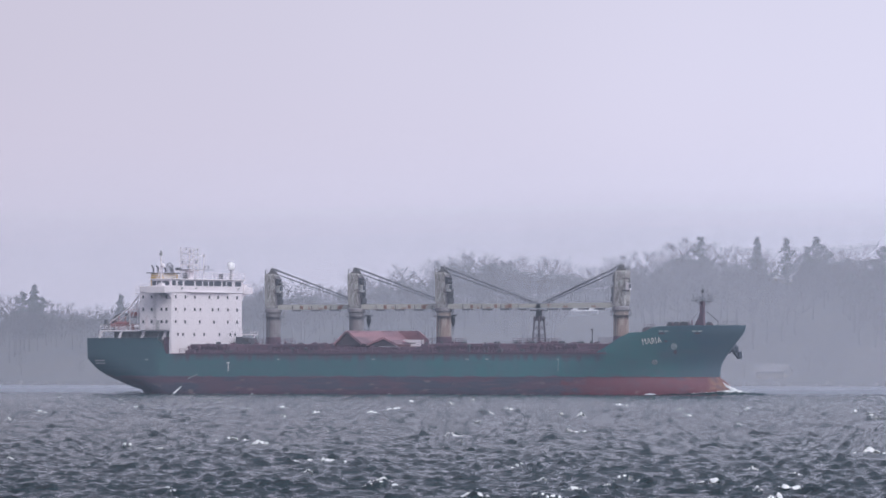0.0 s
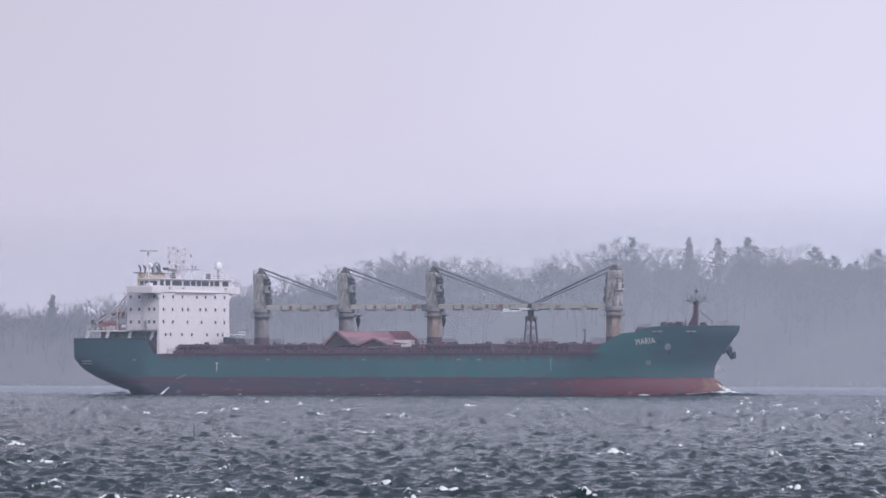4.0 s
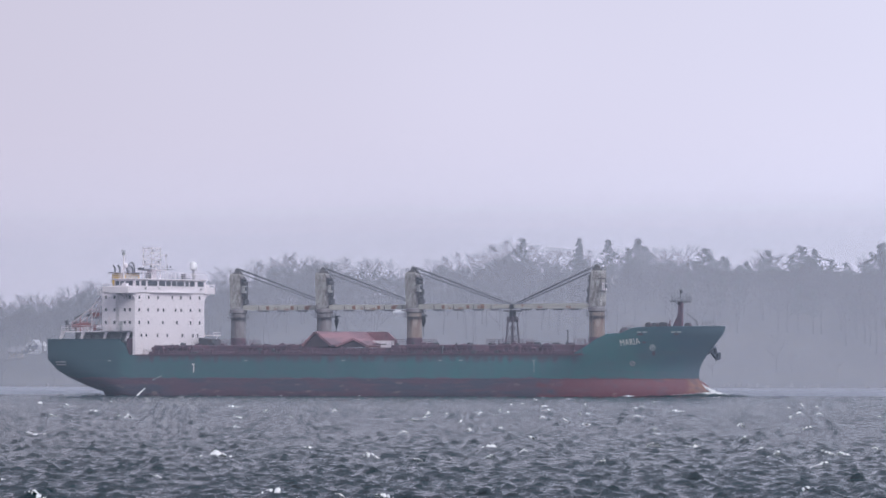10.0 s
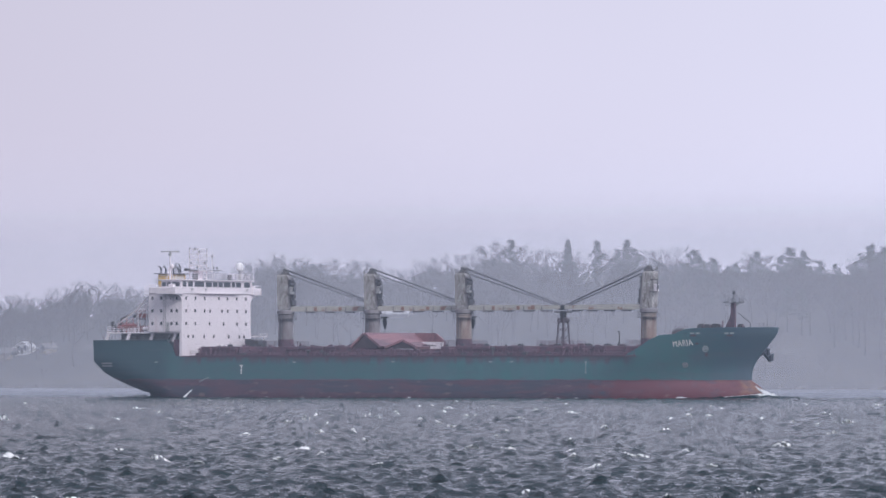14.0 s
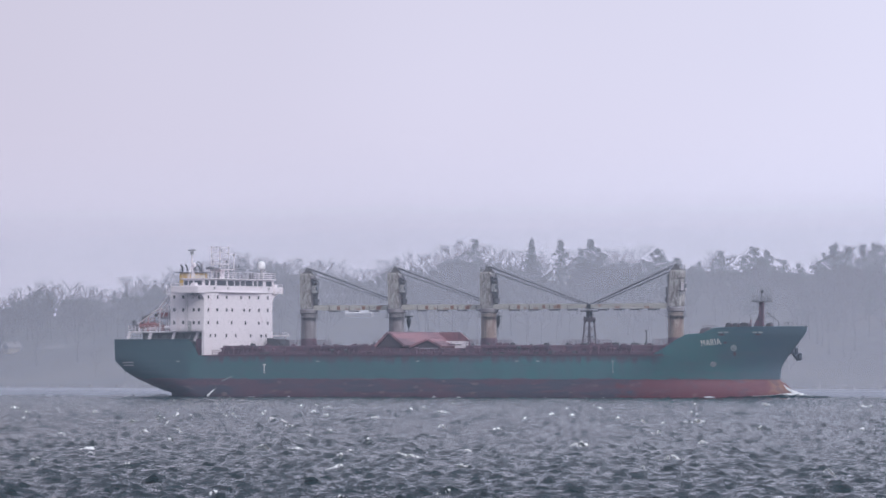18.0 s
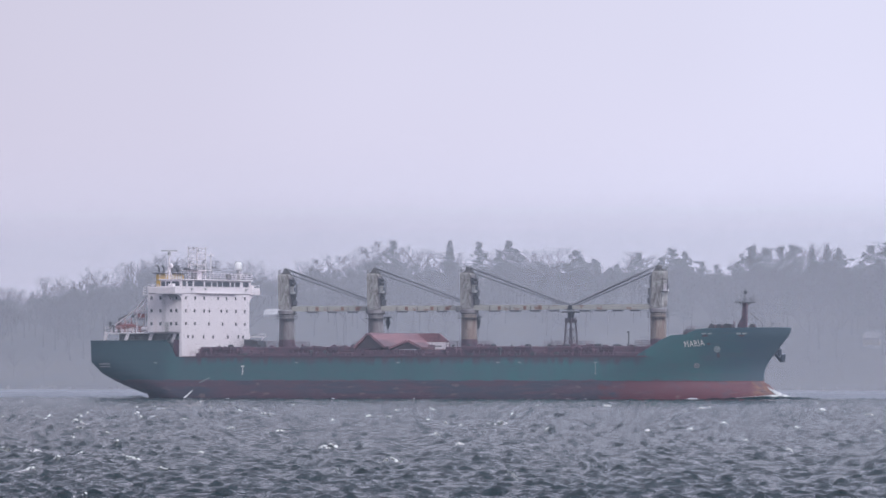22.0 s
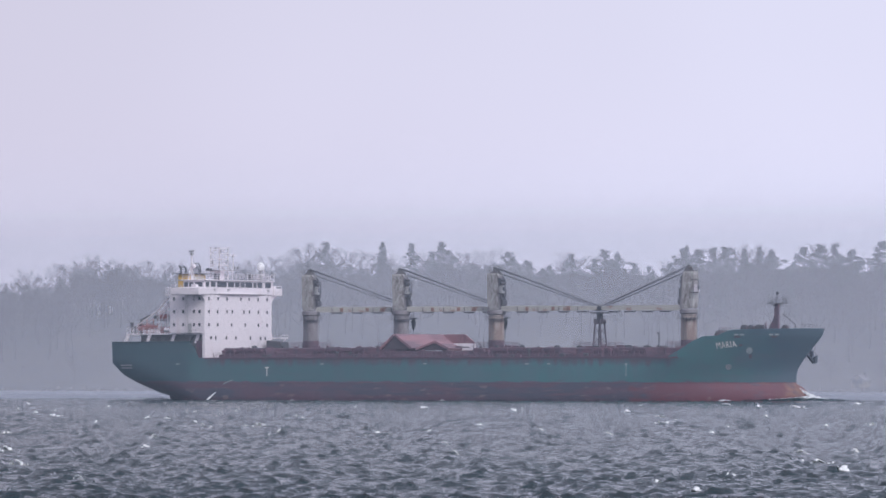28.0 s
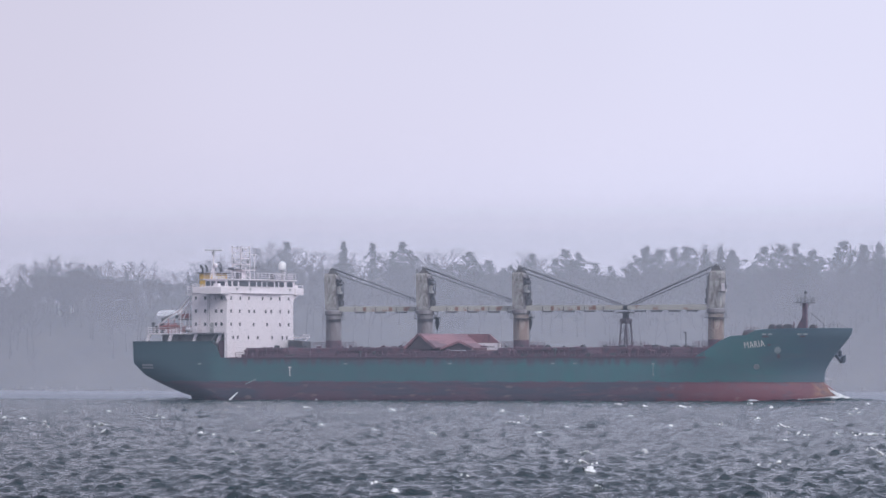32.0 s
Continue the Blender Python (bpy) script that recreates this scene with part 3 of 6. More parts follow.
for side in (-1, 1):
    part("bulwark_cap", rail_cap(58.3, 73.6, side, 0.05), HULL_GREEN, ship)
    part("bulwark_cap", rail_cap(-83.5, -62.8, side, 0.05), HULL_GREEN, ship)
    part("rubbing_strake", Shape().beam((-60, side * 13.05, 8.5), (49, side * 13.05, 8.5), 0.16, 0.2), DECK_RED, ship)


# marks painted on the plating


def lettering(text, size, material, parent, m, name, label):
    cu = bpy.data.curves.new(name, "FONT")
    cu.body = text
    cu.size = size
    cu.extrude = 0.03
    cu.space_character = 1.12
    tmp = bpy.data.objects.new(name, cu)
    scene.collection.objects.link(tmp)
    me = bpy.data.meshes.new_from_object(tmp.evaluated_get(bpy.context.evaluated_depsgraph_get()))
    me.name = name
    bpy.data.objects.remove(tmp)
    me.materials.clear()
    me.materials.append(material)
    return part(name, me, None, parent, label, at=m)


def on_hull(x, z, side=-1, off=0.06):
    """A pose on the plating: local x along the hull, local y up the plating, local z outwards."""
    b = half_breadth(x, z)
    px, pz = Vector((0.5, side * (half_breadth(x + 0.5, z) - b), 0)), Vector((0, side * (half_breadth(x, z + 0.5) - b), 0.5))
    ux = (px if side < 0 else -px).normalized()
    un = ux.cross(pz).normalized()
    uy = un.cross(ux)
    return Matrix.Translation(Vector((x, side * b, z)) + un * off) @ Matrix((ux, uy, un)).transposed().to_4x4()


def wrapped(text, size, x, z):
    """Letters that lie on the curved plating of the bow."""
    ob = lettering(text, size, MARK, hull, Matrix.Identity(4), "ship_name", "white painted ship's name on the bow")
    for v in ob.data.vertices:
        lx, ly, lz = v.co
        lx *= 0.66
        xx, zz = x + lx, z + ly + lx * 0.1
        v.co = (xx, -(half_breadth(xx, zz) + 0.07 + lz), zz)


wrapped("MARIA", 1.75, 56.0, 10.2)


def flat_mark(name, outlines, x, z, material, label="", side=-1, off=0.06):
    sh = Shape()
    for o in outlines:
        sh.prism([(a, b, 0) for a, b in o], (0, 0, 0.03))
    return part(name, sh, material, hull, label, at=on_hull(x, z, side, off))


def bar(x0, x1, y0, y1):
    return [(x0, y0), (x1, y0), (x1, y1), (x0, y1)]


# loading marks, thruster mark, and the unreadable port of registry
flat_mark("loading_mark", [bar(-0.42, 0.42, 0.62, 0.8), bar(-0.08, 0.08, -0.4, 0.62), bar(-0.2, 0.2, -0.5, -0.4), bar(-0.05, 0.05, -0.85, -0.5), bar(-0.18, 0.18, -0.97, -0.85)], -45.0, 5.9, MARK, "white painted loading mark")
flat_mark("loading_mark", [bar(-0.35, 0.35, 0.85, 1.05), bar(-0.07, 0.07, -0.5, 0.85), bar(-0.05, 0.05, -1.1, -0.5), bar(-0.2, 0.2, -1.3, -1.1)], 37.5, 6.3, HAWSE)
ring = [(math.cos(i * math.pi / 6), math.sin(i * math.pi / 6)) for i in range(12)]
hoop = [[(0.72 * a[0], 0.72 * a[1]), (0.72 * b[0], 0.72 * b[1]), (0.52 * b[0], 0.52 * b[1]), (0.52 * a[0], 0.52 * a[1])] for a, b in zip(ring, ring[1:] + ring[:1])]
spokes = [[(-0.42, -0.30), (-0.30, -0.42), (0.42, 0.30), (0.30, 0.42)], [(-0.42, 0.30), (0.30, -0.42), (0.42, -0.30), (-0.30, 0.42)]]
flat_mark("thruster_mark", [[(0.8 * x, 0.8 * y) for x, y in o] for o in hoop + spokes], 57.3, 6.7, GREY, "white crossed ring of the thruster mark")
for k, x in enumerate((-66.3, -32.0, -8.0, 15.3, 20.2)):
    flat_mark("draught_mark", [bar(-0.4, 0.4, -0.1, 0.1)], x, 7.3, HAWSE)
for dx, dz in ((0, 0), (0, -0.55)):
    flat_mark("port_lettering", [bar(-1.6, 1.6, -0.14, 0.14)], -79.5 + dx, 7.1 + dz, GREY)

flat_mark("pale_scrape", [[(-1.3, -0.55), (1.2, 0.42), (1.2, 0.6), (-1.3, -0.38)]], -54.2, 3.7, HAWSE)

# hawse pipe with rust runs, and the two anchors
flat_mark("hawse_plate", [[(0.66 * x, 0.74 * y) for x, y in ring]], 61.6, 9.9, HAWSE, "scuffed grey anchor pocket")
blot = random.Random(8)
for x, z, w, h in ((61.5, 8.7, 0.4, 0.7), (60.4, 10.9, 0.4, 0.3), (60.1, 12.5, 0.7, 0.22), (66.4, 12.55, 0.8, 0.2)):
    flat_mark("rust_patch", [[(w * math.cos(i * math.pi / 5) * blot.uniform(0.6, 1.2), h * math.sin(i * math.pi / 5) * blot.uniform(0.6, 1.2)) for i in range(10)]], x, z, HULL_RUST)
for x in (60.5, 66.4):
    flat_mark("fairlead", [bar(-1.0, -0.15, -0.16, 0.16), bar(0.15, 1.0, -0.16, 0.16)], x, 12.95, HAWSE)


def anchor():
    """A stockless anchor hauled home: crown, two flukes and a short shank."""
    sh = Shape()
    sh.box(-0.3, 0.3, -0.3, 0.3, 0.2, 2.4, bev=0.08)
    sh.prism([(-1.5, -0.55, 0.5), (1.5, -0.55, 0.5), (1.2, -0.55, -0.6), (-1.2, -0.55, -0.6)], (0, 1.1, 0))
    for s in (-1, 1):
        sh.prism([(s * 0.7, -0.35, -0.3), (s * 1.7, -0.35, -0.1), (s * 1.5, -0.2, 1.9), (s * 1.0, -0.2, 1.5)], (0, 0.7, 0))
    return sh


part("anchor", anchor(), ANCHOR_HAZE, ship, "blue-grey stockless anchor in its hawse", at=pose(68.3, 6.3, 8.5, 30, 40, -20) @ Matrix.Scale(0.92, 4))
part("anchor_bolster", Shape().lathe((0, 0, 0), [(1.1, -0.6), (1.1, 0.2), (0.8, 0.6)], 14), ANCHOR_HAZE, ship, at=pose(66.9, 5.7, 9.6, 60, 0, -40))

# hatch coamings and covers
STAY = Shape().prism([(-0.06, -9.4, 8.35), (-0.06, -10.0, 8.35), (-0.06, -9.75, 9.75), (-0.06, -9.4, 9.8)], (0.12, 0, 0)).mesh("coaming_stay", DECK_RED)
HOLDS = [(-57.5, -47.5), (-36.5, -24.0), (-19.5, -3.5), (5.0, 21.0), (28.0, 40.0)]
for k, (x0, x1) in enumerate(HOLDS):
    co = part("hatch_coaming", Shape().box(x0, x1, -9.4, 9.4, 8.3, 9.9, bev=0.1), DECK_RED, ship)
    n = int((x1 - x0) / 1.2)
    for i in range(n + 1):
        part("coaming_stay", STAY, None, co, at=pose(x0 + 0.3 + (x1 - x0 - 0.6) * i / n, 0, 0))
    if k == 2:
        continue
    w = (x1 - x0) / 4
    for i in range(4):
        part("hatch_cover", Shape().box(x0 + i * w + 0.05, x0 + (i + 1) * w - 0.05, -9.7, 9.7, 9.9, 10.55, bev=0.12), DECK_RED, co)

gear_rng = random.Random(8)
for i in range(70):
    x = gear_rng.uniform(-57, 48)
    if -21 < x < -3:
        continue
    h = gear_rng.uniform(0.15, 0.5)
    w = gear_rng.uniform(0.2, 0.9)
    part("cover_gear", Shape().box(-w, w, -0.2, 0.2, 0, h, bev=0.05).tube((0, 0, h), (0, 0, h + gear_rng.uniform(0, 0.3)), 0.08, sides=6), gear_rng.choice((DECK_RED, DARK, DECK_RED, DARK)), ship, at=pose(x, gear_rng.choice((-9.3, -8.8, -6.0, 7.0)), 10.5))

# the folding covers of the open hold stand tented
def tent(x0, xp, x1, zb, zp, y0, y1):
    sh = Shape()
    for a, b in (((x0, zb), (xp, zp)), ((xp, zp), (x1, zb))):
        d = Vector((b[0] - a[0], 0, b[1] - a[1])).normalized()
        nrm = Vector((-d.z, 0, d.x)) * 0.45
        sh.prism([(a[0], y0, a[1]), (b[0], y0, b[1]), (b[0] + nrm.x, y0, b[1] + nrm.z), (a[0] + nrm.x, y0, a[1] + nrm.z)], (0, y1 - y0, 0), 0)
    return sh


TENTS = [(-20.3, -17.2, -13.4, 10.2, 12.95, -9.6, 9.6), (-12.2, -7.9, -4.5, 10.0, 11.5, -9.6, -4.5)]
for x0, xp, x1, zb, zp, y0, y1 in TENTS:
    cover = part("folded_hatch_cover", tent(x0, xp, x1, zb, zp, y0, y1), [COVER_RED, COVER_SHADE], ship, "tented faded red folding hatch cover")
    # a dark sheet across the open end stands in for the shade within
    part("cover_end_shade", Shape().prism([(x0 + 0.4, y0 + 0.25, zb), (x1 - 0.3, y0 + 0.25, zb), (xp, y0 + 0.25, zp - 0.1)], (0, 0.15, 0)), COVER_SHADE, cover, "dark sheet for the shade in the tented cover's open end")
part("folded_hatch_cover", Shape().prism([(-17.0, 9.2, 9.9), (-9.0, 9.2, 9.9), (-9.4, 9.2, 11.6), (-11.7, 9.2, 13.3), (-17.0, 9.2, 13.3)], (0, 0.35, 0)), COVER_RED, ship, "faded red cover panel folded up beyond the open hold")
part("lifted_cover_panel", Shape().box(-8.8, -2.2, -3.1, -2.8, 10.0, 11.4, bev=0.05), WHITE, ship, "pale cover panel beyond the open hold")

# deck edge: rail, stanchions and pipes along both sides
for side in (-1, 1):
    y = side * 12.7
    part("deck_railing", Shape().rails([(-58, y, 8.3), (48.5, y, 8.3)], 1.25, 2.1, 0.05, 3), DECK_RED, ship)
    pp = Shape()
    for k in range(3):
        pp.tube((-57, side * (11.3 - 0.45 * k), 8.75 + 0.2 * k), (48, side * (11.3 - 0.45 * k), 8.75 + 0.2 * k), 0.14, sides=6)
    for i in range(36):
        x = -56 + i * 2.95
        pp.box(x, x + 0.2, side * 11.6 - 0.1, side * 11.6 + 0.1, 8.3, 9.0)
    part("deck_pipes", pp, DECK_RED, ship)
rng = random.Random(4)
for i in range(90):
    x, side = -57 + 1.17 * i + rng.uniform(-0.6, 0.6), rng.choice((-1, -1, -1, 1))
    h = rng.uniform(0.5, 1.7)
    kind = rng.randrange(3)
    sh = Shape()
    if kind == 0:
        sh.lathe((0, 0, 0), [(0.22, 0), (0.2, h), (0.42, h), (0.42, h + 0.25), (0.2, h + 0.4)], 10)
        nm = "deck_vent"
    elif kind == 1:
        sh.box(-0.5, 0.5, -0.35, 0.35, 0, h * 0.7, bev=0.08)
        nm = "deck_box"
    else:
        for q in (-0.35, 0.35):
            sh.lathe((q, 0, 0), [(0.22, 0), (0.2, 0.7), (0.3, 0.75), (0.3, 0.9)], 10)
        sh.box(-0.8, 0.8, -0.35, 0.35, 0, 0.12)
        nm = "bollard"
    part(nm, sh, rng.choice((DECK_RED, DECK_RED, DECK_RED, DARK)), ship, at=pose(x, side * rng.uniform(10.4, 12.2), 8.3))


# ---- deck cranes ----
def deck_crane(x, reach, swing, aft=False):
    """A slewing crane on its pedestal, its jib lowered towards its rest."""
    base = part("deck_crane", Shape().lathe((0, 0, 0), [(1.62, 0), (1.62, 1.5)], 24, 1).lathe((0, 0, 0), [(1.58, 1.5), (1.55, 6.6), (1.5, 7.2)], 24), [PEDESTAL if x > -5 else PEDESTAL_GREY, DECK_RED], ship, "weathered cream deck crane with a rust-red foot", smooth=False, at=pose(x, 0, 10.5))
    part("crane_house", Shape().box(-3.4, 3.4, -3.6, 3.6, -2.2, 0.0, bev=0.12), DECK_RED, base, "rust-red mast house")
    part("house_railing", Shape().rails([(-3.3, -3.5, 0), (3.3, -3.5, 0), (3.3, 3.5, 0), (-3.3, 3.5, 0), (-3.3, -3.5, 0)], 1.15, 1.4, 0.05, 3), DECK_RED, base)
    part("slewing_ring", Shape().lathe((0, 0, 7.0), [(1.5, -0.5), (1.8, -0.2), (1.8, 0.45), (1.6, 0.6)], 24), PEDESTAL_GREY, base, "grimy grey slewing ring")
    part("ring_platform", Shape().lathe((0, 0, 5.7), [(1.6, 0), (2.3, 0), (2.3, 0.12), (1.6, 0.12)], 20), DARK, base)
    part("platform_railing", Shape().rails([(2.2 * math.cos(q * 0.785), 2.2 * math.sin(q * 0.785), 5.8) for q in range(9)], 1.0, 3, 0.04, 2), DARK, base)
    part("ladder", Shape().beam((-0.25, -1.7, 0), (-0.25, -1.7, 6), 0.06, 0.06).beam((0.25, -1.7, 0), (0.25, -1.7, 6), 0.06, 0.06), DARK, base)
    turn = pose(0, 0, 0, 0, 0, swing + (180 if aft else 0))
    cab_turn = pose(0, 0, 0, 0, 0, swing) if aft else turn
    shift = 0.45 if aft else 0.0
    tw = Shape()
    tiers = [(-1.3, 1.0, 1.0, 7.7), (-1.42, 1.02, 1.06, 8.3), (-1.52, 0.92, 1.06, 11.5), (-1.6, 0.8, 1.02, 14.6), (-1.5, 0.6, 0.9, 14.95)]
    rows = [[(a, -w, z), (b, -w, z), (b, w, z), (a, w, z)] for a, b, w, z in tiers]
    v = [p for r in rows for p in r]
    f = [(3, 2, 1, 0), tuple(range(len(v) - 4, len(v)))]
    for k in range(len(rows) - 1):
        for i in range(4):
            j = (i + 1) % 4
            f.append((4 * k + i, 4 * k + j, 4 * k + 4 + j, 4 * k + 4 + i))
    tw.add(v, f)
    for z in (9.5, 12.0, 14.0):
        tw.beam((-1.45, -1.08, z), (0.85, -1.08, z), 0.1, 0.06)
    part("crane_tower", tw, CREAM, base, "streaked cream crane tower", at=turn)
    gear = Shape()
    for y in (-0.75, 0.55):
        gear.prism([(-1.0, y, 14.9), (0.8, y, 14.9), (0.55, y, 15.3), (0.15, y, 15.5), (0.0, y, 16.0), (-0.3, y, 16.0), (-0.45, y, 15.4), (-0.9, y, 15.2)], (0, 0.14, 0))
    for y in (-0.3, 0.15):
        gear.tube((-0.15, y - 0.14, 15.7), (-0.15, y + 0.14, 15.7), 0.42, sides=12)
        gear.tube((0.5, y - 0.1, 15.2), (0.5, y + 0.1, 15.2), 0.32, sides=10)
    for x, y, z in ((-1.45, -0.8, 15.7), (-1.2, 0.7, 15.9), (0.5, -0.8, 15.8), (-0.15, 0.0, 16.5)):
        gear.tube((x, y, 14.9), (x, y, z), 0.06, sides=5)
    gear.rails([(-1.5, -0.9, 14.95), (-0.9, -0.9, 14.95)], 0.8, 0.6, 0.04, 2)
    # the darker grey holds both grimy machinery and the face's weaker light
    part("tower_front", Shape().prism([(1.0, -1.0, 7.8), (1.5, -1.0, 7.9), (1.35, -1.0, 9.4), (1.2, -1.0, 11.6), (1.0, -1.0, 14.2), (0.78, -1.0, 14.5)], (0, 2.0, 0)), PEDESTAL_GREY, base, "grimy grey winch front of the tower, darkened for weaker light", at=turn)
    for z, h in ((8.6, 0.42), (9.9, 0.28), (12.9, 0.34), (13.7, 0.24)):
        part("winch_drum", Shape().tube((1.3, -0.9, z), (1.3, 0.9, z), h, sides=12), DARK, base, at=turn)
    part("tower_head", gear, SHEAVE, base, "grimy sheaves at the crane head", at=turn)
    cab = part("operator_cab", Shape().box(1.35, 2.1, -1.3, -0.2, 10.9, 12.4, bev=0.12), WHITE if aft else GREY, base, "glazed operator cab", at=cab_turn @ pose(shift, 0, 0))
    part("cab_window", Shape().box(2.11, 2.15, -1.15, -0.35, 11.4, 12.25), GLASS, base, at=cab_turn @ pose(shift, 0, 0))
    part("cab_frame", Shape().beam((2.9, -1.5, 10.8), (2.9, -1.5, 13.3), 0.14, 0.14).beam((1.2, -1.5, 13.3), (2.9, -1.5, 13.3), 0.14, 0.14).beam((1.2, -1.5, 10.8), (2.9, -1.5, 10.8), 0.14, 0.2), DARK, base, "dark open guard frame", at=cab_turn)
    mach = Shape().box(1.42, 2.0, -1.0, 1.0, 8.6, 9.6, bev=0.1).box(1.2, 1.7, 0.1, 1.2, 10.2, 11.6, bev=0.1).tube((1.1, -1.1, 14.0), (1.7, -1.1, 9.6), 0.09, sides=6).tube((1.0, 0.9, 14.4), (1.7, 0.9, 9.0), 0.1, sides=6)
    part("winch_machinery", mach, DARK, base, "dark winch machinery on the tower front", at=turn)
    part("side_ladder", Shape().rails([(-0.7, -1.14, 7.8), (-0.2, -1.14, 7.8)], 6.8, 0.5, 0.03, 14), GREY, base, at=turn)
    # jib: a box girder that thins towards its head
    z0 = 7.85
    jb = Shape()
    secs = [(1.4, 0.7, 1.0), (reach * 0.25, 0.8, 1.05), (reach * 0.75, 0.7, 0.95), (reach - 0.8, 0.5, 0.75), (reach, 0.4, 0.55)]
    v = []
    for d, w, h in secs:
        v += [(d, -w, z0 - h / 2), (d, w, z0 - h / 2), (d, w, z0 + h / 2), (d, -w, z0 + h / 2)]
    f = [(0, 1, 2, 3), tuple(range(len(v) - 1, len(v) - 5, -1))]
    for k in range(len(secs) - 1):
        for i in range(4):
            j = (i + 1) % 4
            f.append((4 * k + j, 4 * k + i, 4 * k + 4 + i, 4 * k + 4 + j))
    jb.add(v, f)
    jib = part("jib", jb, JIB_CREAM, base, "cream jib with rust patches", at=turn)
    for d in (0.22, 0.42, 0.62, 0.8):
        part("jib_step", Shape().box(reach * d, reach * d + 2.2, -0.95, -0.2, z0 - 0.86, z0 - 0.6).beam((reach * d + 0.1, -0.9, z0 - 0.6), (reach * d + 0.1, -0.9, z0 + 0.3), 0.12, 0.12), DARK, base, at=turn)
    for d in (0.3, 0.55, 0.7):
        part("rust_patch", Shape().box(reach * d, reach * d + 0.7, -0.83, -0.5, z0 - 0.4, z0 + 0.3), RUST, base, at=turn)
    for y in (-0.55, 0.55):
        part("luffing_wire", Shape().tube((-0.35, y, 16.15), (reach - 0.6, y * 0.6, z0 + 0.5), 0.075, sides=6), ROPE, base, at=turn)
        part("luffing_wire", Shape().tube((0.4, y * 0.5, 15.0), (reach - 1.6, y * 0.4, z0 + 0.45), 0.06, sides=6), ROPE, base, at=turn)
    part("hoist_wire", Shape().tube((-0.3, 0, 15.95), (reach - 0.3, 0, z0 + 0.5), 0.06, sides=6), ROPE, base, at=turn)
    hd = Shape().box(reach - 0.7, reach + 0.5, -0.7, 0.7, z0 - 0.55, z0 - 0.3)
    for y in (-0.4, 0.4):
        hd.tube((reach, y - 0.12, z0), (reach, y + 0.12, z0), 0.5, sides=12)
    part("jib_head", hd, DARK, base, at=turn)
    return base, turn


cranes = []
for x, reach, swing, aft in ((-42.6, 22.7, 7.5, False), (-21.2, 22.7, 7.2, False), (0.9, 23.7, 0, False), (44.45, 19.9, 0, True)):
    base, turned = deck_crane(x, reach, swing, aft)
    cranes.append(base)
    tagged(base, group="deck cranes")
    if not aft and swing:
        hk = Shape().tube((reach, 0, 7.4), (reach, 0, 6.4), 0.07, sides=5).box(reach - 0.75, reach + 0.75, -0.4, 0.4, 5.9, 6.15)
        hk.lathe((reach, 0, 4.4), [(0.12, -0.8), (0.42, 0.2), (0.5, 0.9), (0.3, 1.5)], 10).tube((reach, 0, 4.0), (reach, 0, 1.9), 0.07, sides=5)
        part("hook_block", hk, BLACK, base, "black hook block", at=turned)

# the rest on which two jibs lie
rest = part("jib_rest", Shape().box(22.6, 26.4, -2.6, 2.6, 10.5, 10.8), DECK_RED, ship, "rust-brown trestle that carries two jib heads")
legs = [(-0.9, -1.1), (0.9, -1.1), (-0.9, 1.1), (0.9, 1.1)]
for a, b in legs:
    part("leg", Shape().beam((24.5 + a, b, 10.8), (24.5 + a * 0.55, b * 0.8, 16.2), 0.26, 0.26), REST_BROWN, rest)
for k in range(3):
    z = 11.4 + 1.7 * k
    s = 1 - 0.15 * k
    for b in (-1.0, 1.0):
        part("brace", Shape().beam((24.5 - 0.8 * s, b, z), (24.5 + 0.8 * s, b, z + 1.5), 0.1, 0.1).beam((24.5 - 0.8 * s, b, z + 1.5), (24.5 + 0.8 * s, b, z), 0.1, 0.1), REST_BROWN, rest)
for s in (-0.72, 0.72):
    part("cradle_drum", Shape().tube((24.5 + s, -0.45, 15.7), (24.5 + s, 0.45, 15.7), 0.5, sides=14), REST_BROWN, rest)
part("rest_head", Shape().box(24.05, 24.95, -0.5, 0.5, 16.0, 17.6).box(23.0, 26.0, -1.1, 1.1, 17.25, 17.5), DARK, rest)
part("rest_railing", Shape().rails([(20.2, -3.2, 10.4), (27.8, -3.2, 10.4), (27.8, 3.2, 10.4), (20.2, 3.2, 10.4), (20.2, -3.2, 10.4)], 1.2, 1.5, 0.05, 3), DECK_RED, rest)
part("rest_platform", Shape().box(20.0, 28.0, -3.4, 3.4, 8.3, 10.4, bev=0.1), DECK_RED, rest)
part("vent_post", Shape().tube((39.4, -3, 10.4), (39.4, -3, 13.4), 0.12, sides=8).box(39.0, 39.5, -3.15, -2.85, 13.2, 13.45), DARK, ship, "slim dark vent post")


# ---- accommodation block ----
block = part("deckhouse", Shape().box(-68.4, -59.9, -12.9, 12.9, 13.55, 21.6, bev=0.12).box(-60.5, -59.9, -12.95, 12.95, 8.0, 13.55), WHITE, ship, "white accommodation block with rows of square windows")
WIN_Z = [20.62, 17.98, 15.32, 12.65]
FRONT = [
    [-11.5, -8.0, -4.6, 0.7, 3.9, 7.4, 10.9],
    [-11.5, -8.2, -4.6, -2.6, 1.9, 4.0, 7.5, 10.9],
    [-11.5, -8.1, -2.8, 2.4, 7.5, 10.9],
    [-10.7, -8.9, -4.8, -1.2, 4.4, 8.4, 10.2],
]
# the grey carries the shade below the overhanging house
part("lower_house", Shape().box(-67.7, -60.5, -10.4, 10.4, 8.3, 13.3), GREY, block, "lower house side in grey that stands in for shade")
for side in (-1, 1):
    part("side_screen", Shape().box(-62.2, -60.5, side * 12.4 - 0.1, side * 12.4 + 0.1, 8.3, 12.0), DECK_RED, block)
